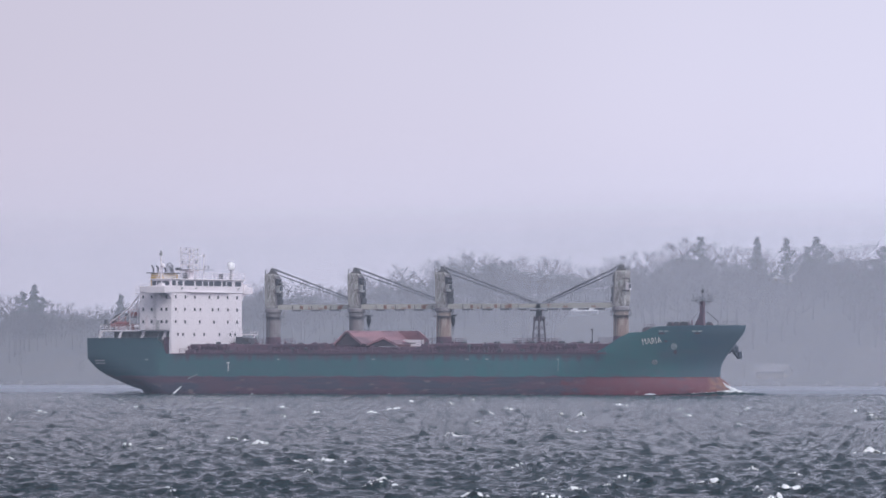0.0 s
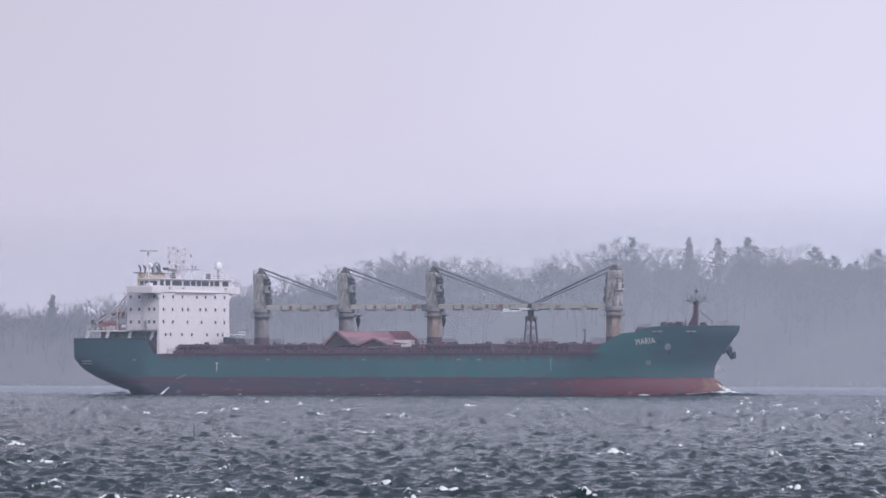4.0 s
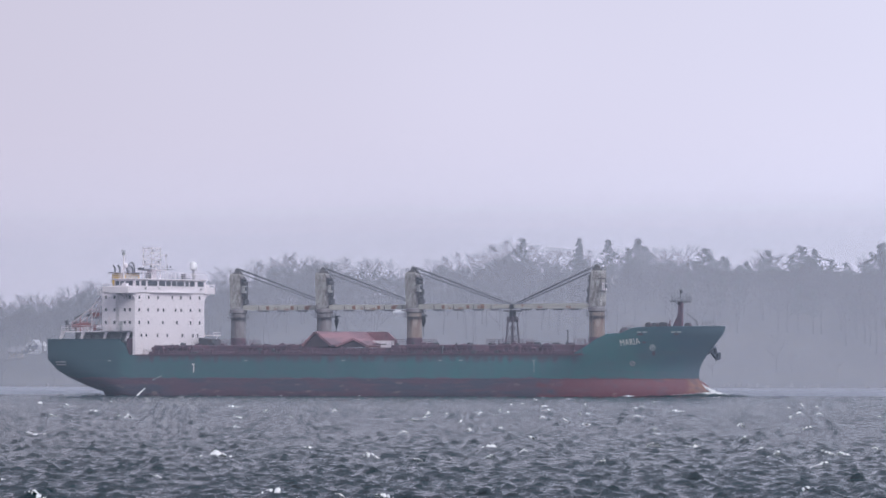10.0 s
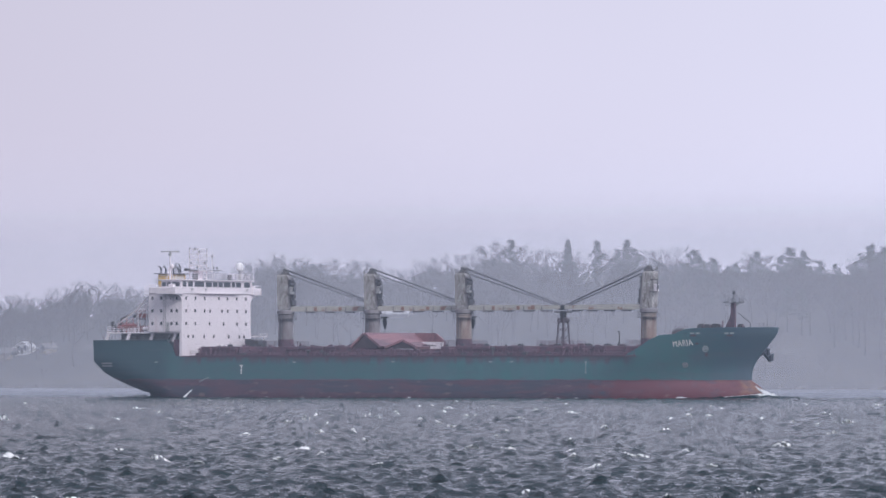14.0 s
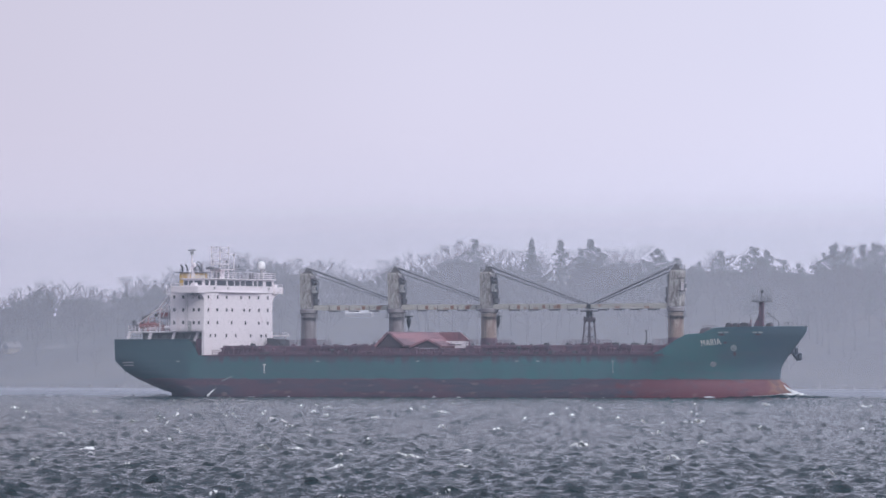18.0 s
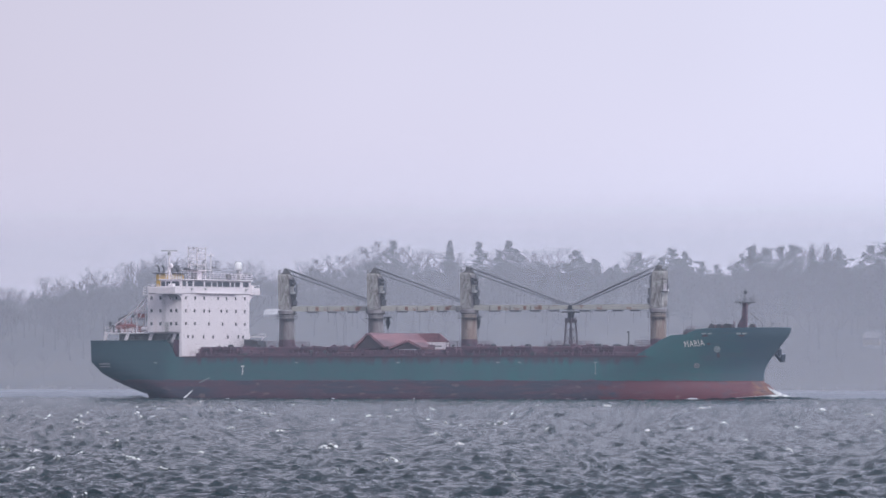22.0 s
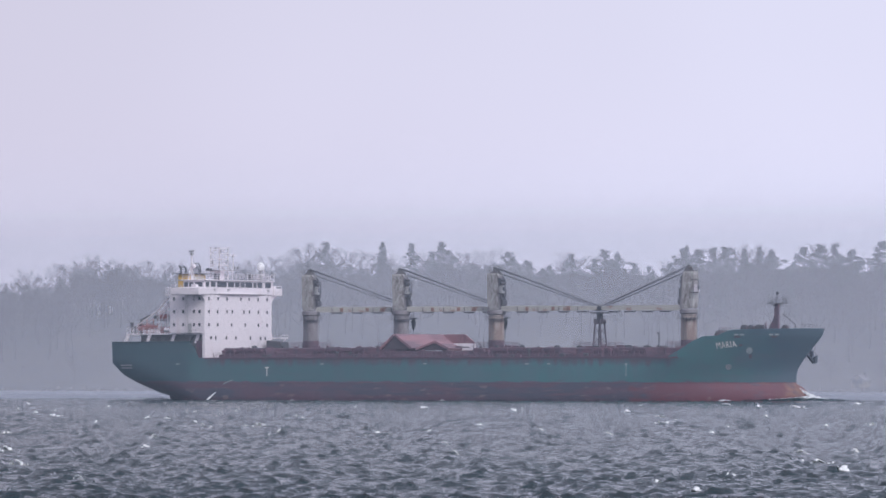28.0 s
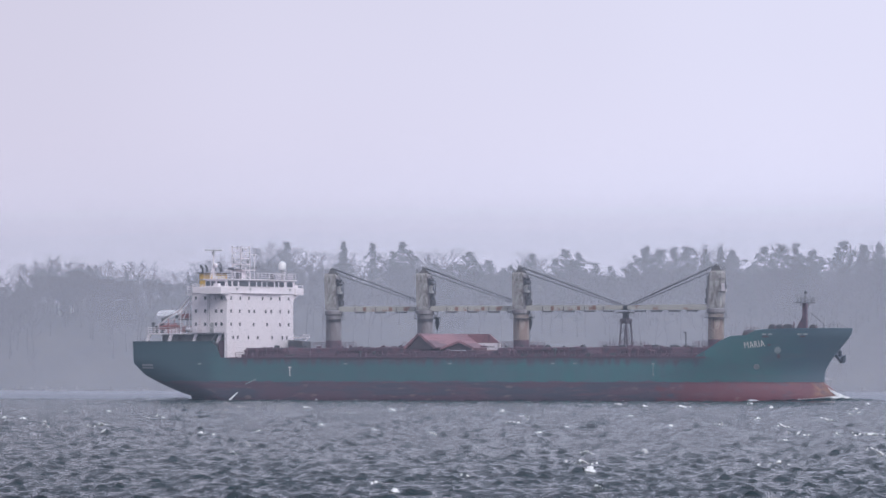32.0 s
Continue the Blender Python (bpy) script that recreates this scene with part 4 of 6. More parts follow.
win = Shape().box(0.0, 0.06, -0.27, 0.27, -0.34, 0.34).mesh("window_pane", GLASS)
win_f = Shape().box(0.0, 0.05, -0.35, 0.35, -0.42, -0.34).box(0.0, 0.05, -0.35, 0.35, 0.34, 0.42).box(0.0, 0.05, -0.35, -0.27, -0.34, 0.34).box(0.0, 0.05, 0.27, 0.35, -0.34, 0.34).mesh("window_frame", WHITE)
for z, ys in zip(WIN_Z, FRONT):
    for y in ys:
        w = part("window", win, None, block, at=pose(-59.88, y, z))
        part("window_frame", win_f, None, block, at=pose(-59.885, y, z))
for z in WIN_Z[:3]:
    for x in (-67.3, -65.1, -62.5, -61.2):
        for side in (-1, 1):
            part("window", win, None, block, at=pose(x, side * 12.9, z, 0, 0, side * 90))
            part("window_frame", win_f, None, block, at=pose(x, side * 12.895, z, 0, 0, side * 90))
part("house_door", Shape().box(-63.9, -63.1, -12.96, -12.9, 13.6, 15.6), GREY, block)
part("side_ladder", Shape().rails([(-64.5, -13.0, 13.6), (-64.0, -13.0, 13.6)], 8, 0.5, 0.04, 12), GREY, block)

# bridge deck, wheelhouse, wings
bridge = part("bridge_deck", Shape().box(-68.2, -59.7, -13.1, 13.1, 21.6, 22.9, bev=0.08).box(-64.4, -59.35, -16.1, -12.9, 21.45, 22.9, bev=0.12).box(-64.4, -59.35, 12.9, 16.1, 21.45, 22.9, bev=0.12), WHITE, ship, "white bridge wings and bulwark")
for side in (-1, 1):
    for x in (-60.1, -62.4):
        sh = Shape()
        out = [(x, side * 12.88, 21.46)] + [(x, side * (15.9 - 3.0 * math.sin(k * math.pi / 12)), 19.8 + 1.65 * math.cos(k * math.pi / 12) if k else 21.46) for k in range(7)]
        sh.prism(out if side > 0 else out[::-1], (0.2, 0, 0))
        part("wing_bracket", sh, WHITE, bridge)
    part("wing_console", Shape().box(-61.6, -60.4, side * 15.0 - 0.5, side * 15.0 + 0.5, 22.9, 23.5, bev=0.08), WHITE, bridge)
part("front_visor", Shape().box(-59.7, -59.25, -7.5, 7.5, 21.6, 21.75, bev=0.05), WHITE, bridge)
wheelhouse = part("wheelhouse", Shape().box(-65.0, -59.75, -13.2, 13.2, 22.9, 24.3, bev=0.1), WHITE, bridge)
PANES = [(-12.9, -11.6), (-10.9, -9.2), (-8.5, -5.0), (-4.4, -2.1), (-1.7, 0.0), (0.4, 2.0), (2.3, 4.9), (5.4, 6.6), (7.0, 8.8), (10.0, 12.2)]
for a, b in PANES:
    part("bridge_window", Shape().box(-59.74, -59.70, a, b, 23.02, 24.06, bev=0.01), GLASS, bridge)
for a, b in ((-64.7, -63.75), (-63.5, -62.5), (-62.1, -60.3)):
    for side in (-1, 1):
        part("bridge_window", Shape().box(a, b, side * 13.22 - 0.02, side * 13.22 + 0.02, 23.05, 23.98), GLASS, bridge)
part("wheelhouse_roof", Shape().box(-65.3, -59.4, -13.5, 13.5, 24.3, 24.5, bev=0.06), WHITE, bridge)
part("roof_railing", Shape().rails([(-65.1, -13.3, 24.5), (-59.6, -13.3, 24.5), (-59.6, 13.3, 24.5), (-65.1, 13.3, 24.5)], 1.25, 1.5, 0.04, 3), WHITE, bridge)
part("wing_railing", Shape().rails([(-69.3, -12.9, 21.4), (-68.2, -12.9, 21.4)], 1.5, 0.6, 0.04, 3), WHITE, bridge)
part("wing_railing", Shape().rails([(-64.3, 16.0, 22.9), (-59.5, 16.0, 22.9), (-59.5, 13.4, 22.9)], 0.5, 1.5, 0.04, 1), WHITE, bridge)
part("wing_railing", Shape().rails([(-68.1, -13.0, 22.9), (-64.4, -13.0, 22.9)], 0.5, 1.2, 0.04, 2), WHITE, bridge)
part("bridge_terrace", Shape().box(-69.4, -67.9, -13.0, 13.0, 21.2, 21.4), WHITE, bridge)
part("side_platform", Shape().box(-60.5, -57.6, 12.9, 15.6, 12.6, 12.8).beam((-58.5, 13.0, 10.0), (-58.0, 15.2, 12.6), 0.2, 0.2).rails([(-57.7, 13, 12.8), (-57.7, 15.5, 12.8)], 0.5, 1.3, 0.04, 1), WHITE, block)
for y in (-9.6, -4.5, 11.0):
    part("floodlight", Shape().box(-59.7, -59.35, y - 0.2, y + 0.2, 22.3, 22.65, bev=0.06), GREY, bridge)

part("deck_locker", Shape().prism([(-58.8, 9.0, 8.3), (-54.8, 9.0, 8.3), (-55.6, 9.0, 11.9), (-58.8, 9.0, 12.2)], (0, 3.4, 0)), DARK, ship, "dark deck locker beside the house")

# boat deck over the poop
boat_deck = part("boat_deck", Shape().box(-79.4, -59.95, -12.2, 12.2, 13.3, 13.55, bev=0.05), WHITE, ship, "white boat deck on slanting struts")
for x in (-79.2, -73.9, -68.0, -62.2):
    for side in (-1, 1):
        part("deck_strut", Shape().prism([(x - 0.9, side * 12.0 - 0.12, 11.5), (x - 0.2, side * 12.0 - 0.12, 11.5), (x + 0.55, side * 12.0 - 0.12, 13.35), (x - 0.15, side * 12.0 - 0.12, 13.35)], (0, 0.24, 0)), WHITE, boat_deck)
# grey instead of white puts the boat deck's shade into the wall
part("poop_wall", Shape().box(-77.5, -67.7, -9.6, 9.6, 8.3, 13.3), GREY, boat_deck, "poop house wall in grey that stands in for shade")
for x in (-76.5, -74.2, -72.0, -70.0):
    part("poop_window", Shape().box(x - 0.45, x + 0.45, -9.66, -9.62, 11.75, 12.75), SIDING, boat_deck, "pale window in the shaded poop wall")
part("boat_deck_railing", Shape().rails([(-68.5, -12.1, 13.55), (-79.3, -12.1, 13.55), (-79.3, 12.1, 13.55), (-68.5, 12.1, 13.55)], 1.15, 1.3, 0.045, 3).rails([(-68.4, -13.2, 13.55), (-60.0, -13.2, 13.55)], 1.1, 1.3, 0.04, 3), WHITE, boat_deck)
part("poop_stair", Shape().beam((-69.6, -11.0, 11.8), (-67.6, -11.0, 13.5), 0.8, 0.15).beam((-66.5, -11.5, 8.6), (-63.6, -11.5, 13.2), 0.8, 0.15), GREY, boat_deck)

# free-fall lifeboat on its ramp, stores and fittings aft
ramp = part("lifeboat_ramp", Shape().beam((-77.2, -11.8, 15.0), (-71.7, -11.8, 18.4), 0.18, 0.22).beam((-71.7, -11.8, 18.4), (-69.3, -11.8, 20.9), 0.2, 0.26).beam((-77.2, -9.4, 15.0), (-71.7, -9.4, 18.4), 0.18, 0.22).beam((-71.7, -9.4, 18.4), (-69.3, -9.4, 20.9), 0.2, 0.26), WHITE, ship, "white kinked lifeboat ramp")
for x, z in ((-74.6, 16.5), (-71.7, 18.3), (-69.6, 20.4)):
    for y in (-11.8, -9.4):
        part("ramp_post", Shape().beam((x, y, 13.55), (x, y, z), 0.13, 0.13), WHITE if x > -74 else ORANGE, ramp)
part("ramp_brace", Shape().beam((-72.4, -11.8, 16.4), (-69.6, -11.8, 19.6), 0.14, 0.14).beam((-71.0, -11.8, 16.4), (-69.4, -11.8, 20), 0.14, 0.14).beam((-71.6, -11.8, 18.4), (-69.4, -11.8, 17.6), 0.1, 0.1), WHITE, ramp)
part("winch_head", Shape().box(-73.0, -72.2, -11.9, -11.1, 16.6, 17.2, bev=0.1), BLACK, ramp)
boat = Shape()
prof = [(-4.2, 0.15), (-3.4, 0.85), (-1.5, 1.2), (1.0, 1.25), (3.0, 1.0), (4.0, 0.3)]
for k, (d, r) in enumerate(prof):
    boat.v += [(d, r * math.cos(q * math.pi / 5), r * 0.95 * math.sin(q * math.pi / 5)) for q in range(10)]
for k in range(len(prof) - 1):
    boat.f += [(10 * k + q, 10 * k + (q + 1) % 10, 10 * k + 10 + (q + 1) % 10, 10 * k + 10 + q) for q in range(10)]
boat.f += [tuple(range(9, -1, -1)), tuple(range(50, 60))]
boat.mi = [0] * len(boat.f)
part("lifeboat", boat, ORANGE, ramp, "red enclosed lifeboat", smooth=True, at=pose(-75.2, -10.6, 14.75, 0, -4, 0) @ Matrix.Diagonal((0.62, 0.8, 0.5, 1)))
part("store_tank", Shape().tube((-75.8, -10.8, 14.1), (-73.2, -10.8, 14.1), 0.5, sides=14), WHITE, boat_deck)
part("stores_crane", Shape().tube((-77.4, -9.6, 13.5), (-77.4, -9.6, 16.6), 0.28, sides=10).beam((-77.4, -9.6, 16.4), (-75.6, -8.6, 17.4), 0.3, 0.35).box(-77.9, -77.0, -10.1, -9.2, 14.6, 15.6, bev=0.1), DARK, ship, "dark stores crane on the boat deck")
part("red_rail", Shape().rails([(-76.6, -11.9, 13.6), (-71.0, -11.9, 13.6)], 1.9, 0.9, 0.05, 2).rails([(-72.6, -11.3, 16.4), (-69.2, -11.3, 16.4)], 1.6, 0.8, 0.06, 2), ORANGE, boat_deck)
part("stores_crane_post", Shape().tube((-79.0, -10.6, 13.5), (-79.0, -10.6, 15.6), 0.12, sides=8).box(-79.3, -78.7, -10.9, -10.3, 15.2, 15.8, bev=0.08), DARK, boat_deck)
part("life_raft", Shape().tube((-70.2, -12.0, 14.3), (-68.9, -12.0, 14.3), 0.4, sides=12), WHITE, boat_deck)
part("stern_platform", Shape().box(-72.4, -68.4, -11.5, -7.5, 16.2, 16.4).rails([(-72.3, -11.4, 16.4), (-68.5, -11.4, 16.4)], 1.1, 1.0, 0.045, 3), DECK_RED, boat_deck)
for x in (-71.6, -70.0):
    part("lifebuoy_rack", Shape().box(x, x + 1.0, -11.6, -11.3, 13.7, 14.9), ORANGE, boat_deck)
part("rail_screen", Shape().box(-71.6, -69.6, -11.52, -11.46, 16.6, 17.4), ORANGE, boat_deck)
for x in (-78.6, -77.8):
    part("mooring_post", Shape().lathe((x, -11.2, 13.55), [(0.2, 0), (0.2, 1.1), (0.35, 1.2), (0.35, 1.5)], 10), DARK, boat_deck)

# funnel
funnel = part("funnel", Shape().box(-72.8, -69.7, -3.1, 3.1, 13.5, 25.8, bev=0.25), YELLOW, ship, "yellow funnel with a dark cap and black exhaust pipes")
part("funnel_band", Shape().box(-72.84, -69.66, -3.14, 3.14, 24.4, 24.6), GREY, funnel)
part("funnel_cap", Shape().box(-73.5, -69.2, -3.5, 3.5, 25.8, 26.0, bev=0.05), DARK, funnel)
for x, y, h in ((-72.3, -2.5, 1.5), (-71.7, -1.6, 1.5), (-71.0, 0.2, 1.1), (-70.6, 1.6, 1.3), (-71.6, 1.0, 1.2)):
    part("exhaust_pipe", Shape().tube((x, y, 26.0), (x, y, 26.0 + h * 0.7), 0.17, sides=10).tube((x, y, 26.0 + h * 0.62), (x - 0.5, y, 26.0 + h), 0.17, sides=10), BLACK, funnel)
arch = Shape()
for k in range(9):
    a0, a1 = math.pi * k / 9, math.pi * (k + 1) / 9
    arch.tube((-70.6 + 0.2 * k / 9, 0.9 + 1.5 * math.cos(a0), 26.0 + 2.1 * math.sin(a0)), (-70.6 + 0.2 * (k + 1) / 9, 0.9 + 1.5 * math.cos(a1), 26.0 + 2.1 * math.sin(a1)), 0.1, sides=5)
for y in (0.0, 0.6, 1.2, 1.8):
    arch.tube((-70.5, y, 26.0), (-70.5, y + 0.4, 27.6), 0.07, sides=5)
part("funnel_guard", arch, BLACK, funnel, "dark arched pipe guard")
for y in (-2.2, -1.3, -0.4, 0.5, 1.4):
    part("funnel_lettering", Shape().box(-69.69, -69.62, y, y + 0.6, 24.75, 25.35), MARK, funnel)

# radar post with its turning scanner
radar_post = part("radar_post", Shape().lathe((-66.0, -8.35, 24.5), [(0.22, 0), (0.16, 2.2), (0.12, 5.2)], 12).beam((-66.0, -9.6, 24.5), (-66.0, -8.4, 27.6), 0.12, 0.12).beam((-66.0, -7.1, 24.5), (-66.0, -8.3, 27.6), 0.12, 0.12), WHITE, ship, "white post with a ball and a turning radar bar")
part("sat_ball", Shape().lathe((-65.5, -8.35, 27.3), [(0.02, -0.5), (0.3, -0.4), (0.48, 0.0), (0.36, 0.32), (0.02, 0.5)], 14), WHITE, radar_post, smooth=True)
part("radar_motor", Shape().box(-66.3, -65.7, -8.65, -8.05, 29.5, 30.05, bev=0.08), GREY, radar_post)
scanner = part("radar_scanner", Shape().box(-1.95, 1.95, -0.16, 0.16, 0.0, 0.26, bev=0.05).tube((0, 0, -0.2), (0, 0, 0), 0.12, sides=8), GREY, radar_post, "grey radar scanner bar")

# antenna mast: an open lattice with yards
mast = part("antenna_mast", Shape().box(-66.6, -62.6, -2.6, 2.6, 26.35, 26.5).beam((-64.6, 0, 24.5), (-64.6, 0, 26.4), 1.4, 1.4), WHITE, ship, "white lattice antenna mast on the wheelhouse roof")
for x, y in ((-65.7, -1.6), (-63.5, -1.6), (-65.7, 1.6), (-63.5, 1.6)):
    part("mast_leg", Shape().tube((x, y, 24.5), (x, y, 31.2), 0.085, sides=6), WHITE, mast)
for z in (27.6, 28.8, 30.0, 31.0):
    part("yard", Shape().tube((-65.7, -1.6, z), (-63.5, 1.6, z), 0.06, sides=5).tube((-65.7, 1.6, z), (-63.5, -1.6, z), 0.06, sides=5).tube((-63.5, -1.6, z), (-63.5, 1.6, z), 0.05, sides=5).tube((-65.7, -1.6, z), (-63.5, -1.6, z), 0.05, sides=5), WHITE, mast)
for x, y, z in ((-63.5, -1.6, 28.0), (-63.5, 1.6, 28.4), (-63.5, 1.6, 29.6), (-65.7, -1.6, 29.2), (-63.5, 1.6, 30.7), (-65.7, -1.6, 31.0), (-65.7, 1.6, 27.2), (-63.5, -0.4, 26.9), (-63.5, 2.4, 26.9)):
    part("signal_lamp", Shape().box(x - 0.12, x + 0.12, y - 0.12, y + 0.12, z, z + 0.34, bev=0.04), GREY, mast)
for k in range(5):
    z = 25.0 + 1.25 * k
    for y in (-1.6, 1.6):
        part("lattice_bar", Shape().tube((-65.7, y, z), (-63.5, y, z + 1.25), 0.05, sides=5).tube((-63.5, y, z), (-65.7, y, z + 1.25), 0.05, sides=5).tube((-65.7, y, z), (-63.5, y, z), 0.05, sides=5), WHITE, mast)
for x, y in ((-64.2, -3.0), (-62.8, -1.0), (-66.2, 3.4), (-63.2, 3.2)):
    part("whip_antenna", Shape().tube((x, y, 26.4), (x, y, 30.6), 0.04, 0.02, sides=4), WHITE, mast)
part("mast_platform", Shape().box(-65.0, -63.0, -4.6, 6.6, 26.52, 26.62).box(-64.4, -63.6, -5.4, -4.4, 26.4, 26.9), DARK, mast)
for x, y, z in ((-63.5, -1.9, 26.9), (-63.5, -1.2, 30.2), (-65.7, 0.4, 30.9), (-63.5, 0.9, 27.9), (-65.2, -1.7, 27.9), (-63.5, 4.2, 26.9), (-63.5, 5.4, 26.9), (-64.6, 5.2, 29.3)):
    part("signal_lamp", Shape().box(x - 0.12, x + 0.12, y - 0.12, y + 0.12, z, z + 0.5, bev=0.03), DARK, mast)
part("yard_arm", Shape().tube((-64.6, 1.6, 29.6), (-64.6, 6.2, 29.7), 0.06, sides=5).tube((-64.6, 5.2, 24.5), (-64.6, 5.2, 29.6), 0.06, sides=5), WHITE, mast)
part("roof_locker", Shape().box(-63.2, -62.2, -4.4, -3.6, 24.5, 25.9, bev=0.1), DARK, mast)
part("roof_locker", Shape().box(-62.4, -61.6, 7.6, 8.3, 24.5, 25.7, bev=0.1), DARK, mast)

dome = part("satellite_dome", Shape().lathe((-61.4, 10.9, 24.5), [(0.3, 0), (0.25, 2.0), (0.62, 2.1)], 12), GREY, ship, "white satellite dome on a short post")
part("dome", Shape().lathe((-61.4, 10.9, 27.5), [(0.62, -0.9), (0.78, -0.6), (0.80, 0.1), (0.70, 0.46), (0.45, 0.72), (0.05, 0.84)], 18), DOME_WHITE, dome, "white dome", smooth=True)
part("dome_platform", Shape().box(-62.0, -60.8, 10.3, 11.5, 25.6, 25.7).rails([(-60.8, 10.3, 25.7), (-60.8, 11.5, 25.7)], 0.8, 0.6, 0.03, 2), WHITE, dome)

# ---- forecastle fittings ----
fmast = part("foremast", Shape().beam((63.9, 0, 12.4), (63.9, 0, 19.2), 0.7, 0.8).prism([(61.7, -0.3, 12.4), (63.6, -0.3, 12.4), (63.6, -0.3, 17.4), (63.2, -0.3, 16.0), (62.4, -0.3, 14.6)], (0, 0.6, 0)), DECK_RED, ship, "red foremast with a crosstree and a black light")
part("crosstree", Shape().box(63.2, 64.6, -3.2, 3.2, 19.0, 19.18).rails([(64.4, -3.2, 19.15), (64.4, 3.2, 19.15)], 0.8, 1.6, 0.05, 2).tube((63.9, -3.2, 19.1), (63.9, -3.6, 20.7), 0.07, sides=5).tube((63.9, 3.2, 19.1), (63.9, 3.6, 20.7), 0.07, sides=5).beam((63.9, -2.4, 19.0), (63.9, -0.3, 18.2), 0.1, 0.1).beam((63.9, 2.4, 19.0), (63.9, 0.3, 18.2), 0.1, 0.1), DARK, fmast)
part("mast_pole", Shape().tube((63.9, 0, 19.1), (63.9, 0, 21.9), 0.11, 0.06, sides=8), DARK, fmast)
for y, z in ((-1.8, 20.4), (2.4, 20.6)):
    part("mast_staff", Shape().tube((63.9, y, 19.1), (63.9, y, z), 0.05, sides=5), DARK, fmast)
part("mast_light", Shape().lathe((64.2, -0.3, 20.75), [(0.05, 0), (0.3, 0.05), (0.32, 0.35), (0.28, 0.45), (0.3, 0.55), (0.1, 0.62)], 12), BLACK, fmast, "black mast light")
part("vent_pipe", Shape().tube((61.8, -0.6, 12.4), (61.8, -0.6, 15.4), 0.14, sides=8), DECK_RED, fmast)
for k, (x, y, r) in enumerate(((59.1, -4.5, 0.55), (60.7, -4.6, 0.5), (62.3, -4.5, 0.58), (63.0, -4.5, 0.5), (66.2, -1.0, 0.5))):
    wl_ = part("windlass", Shape().tube((x, y - 0.35, 14.2), (x, y + 0.35, 14.2), r, sides=16), DECK_RED, ship, "rust-red mooring winch drum")
    part("winch_bed", Shape().box(x - 0.6, x + 0.6, y - 0.5, y + 0.5, 12.4, 13.75, bev=0.08), DARK, wl_)
    part("winch_flange", Shape().tube((x, y - 0.45, 14.2), (x, y - 0.36, 14.2), r + 0.14, sides=16).tube((x, y + 0.36, 14.2), (x, y + 0.45, 14.2), r + 0.14, sides=16), DARK, wl_)
part("anchor_locker_dome", Shape().lathe((55.6, -7.0, 9.6), [(1.7, 0), (1.65, 3.2), (1.35, 4.0), (0.6, 4.35)], 16), DARK, ship, "dark rounded deck house before the forecastle", smooth=True)
part("davit", Shape().tube((69.3, -2.8, 13.0), (69.3, -2.8, 15.0), 0.1, sides=8).tube((69.3, -2.8, 15.0), (66.9, -3.4, 17.0), 0.09, sides=8), DARK, ship, "thin dark davit at the bow")
part("bow_railing", Shape().rails([(70.6, -2.9, 13.9), (72.4, -1.4, 13.95)], 1.0, 0.7, 0.05, 1), DARK, ship)
part("bulwark_stay", Shape().rails([(56.2, -9.9, 13.0), (58.6, -9.3, 13.0)], 1.3, 0.9, 0.05, 2), DECK_RED, ship)
part("discharge_pipe", Shape().tube((-57.2, -12.9, 2.0), (-57.2, -13.15, 2.0), 0.3, sides=10), DARK, hull)


# ---- the sea ----
DRIFT = (-3.0, -1.0)
wave_rng = np.random.RandomState(7)
WAVES = []
for k in range(96):
    # short wind waves, and a few longer ones under them
    lam = 0.34 * 4.2 ** wave_rng.rand() if k < 84 else 3.0 * 2.8 ** wave_rng.rand()
    th = math.pi + 1.42 + wave_rng.normal() * 0.38
    WAVES.append((2 * math.pi / lam * math.cos(th), 2 * math.pi / lam * math.sin(th), wave_rng.rand() * 6.283, 0.0117 * lam ** 0.82 if k < 84 else 0.009))


def wave_height(x, y):
    z = np.zeros_like(x)
    for kx, ky, ph, am in WAVES:
        z += am * np.sin(kx * x + ky * y + ph)
    # the chop grows away from the near bank
    z = z * (0.94 + 0.16 * np.clip((y - 300) / 450, 0, 1))
    return z + 2.4 * np.maximum(z, 0) ** 2


def mesh_of(name, co, q, material):
    me = bpy.data.meshes.new(name)
    me.vertices.add(len(co))
    me.vertices.foreach_set("co", co.ravel())
    me.loops.add(q.size)
    me.loops.foreach_set("vertex_index", q.ravel().astype(np.int32))
    me.polygons.add(len(q))
    me.polygons.foreach_set("loop_start", np.arange(0, q.size, 4, dtype=np.int32))
    me.polygons.foreach_set("use_smooth", np.ones(len(q), dtype=bool))
    me.update(calc_edges=True)
    me.materials.append(material)
    return me


def sheet(name, xs, ys, zs, material):
    rows, cols = xs.shape
    i = np.arange(rows * cols).reshape(rows, cols)
    q = np.stack([i[:-1, :-1], i[:-1, 1:], i[1:, 1:], i[1:, :-1]], -1).reshape(-1, 4)
    return new(name, mesh_of(name, np.stack([xs, ys, zs], -1).reshape(-1, 3), q, material))


def water_grid(r, columns):
    r = np.array(r)[:, None]
    u = np.linspace(0, 1, columns)[None, :]
    x = (-0.128 * r - 6) * (1 - u) + (0.088 * r + 99) * u
    y = r + 0 * u
    # the wind waves die down under the far shore
    lee = np.clip((0.5 * x + 0.866 * (y - 1800) + 370) / 30, 0, 1)
    return x, y, wave_height(x, y) * (1 - lee) - 0.4 * lee


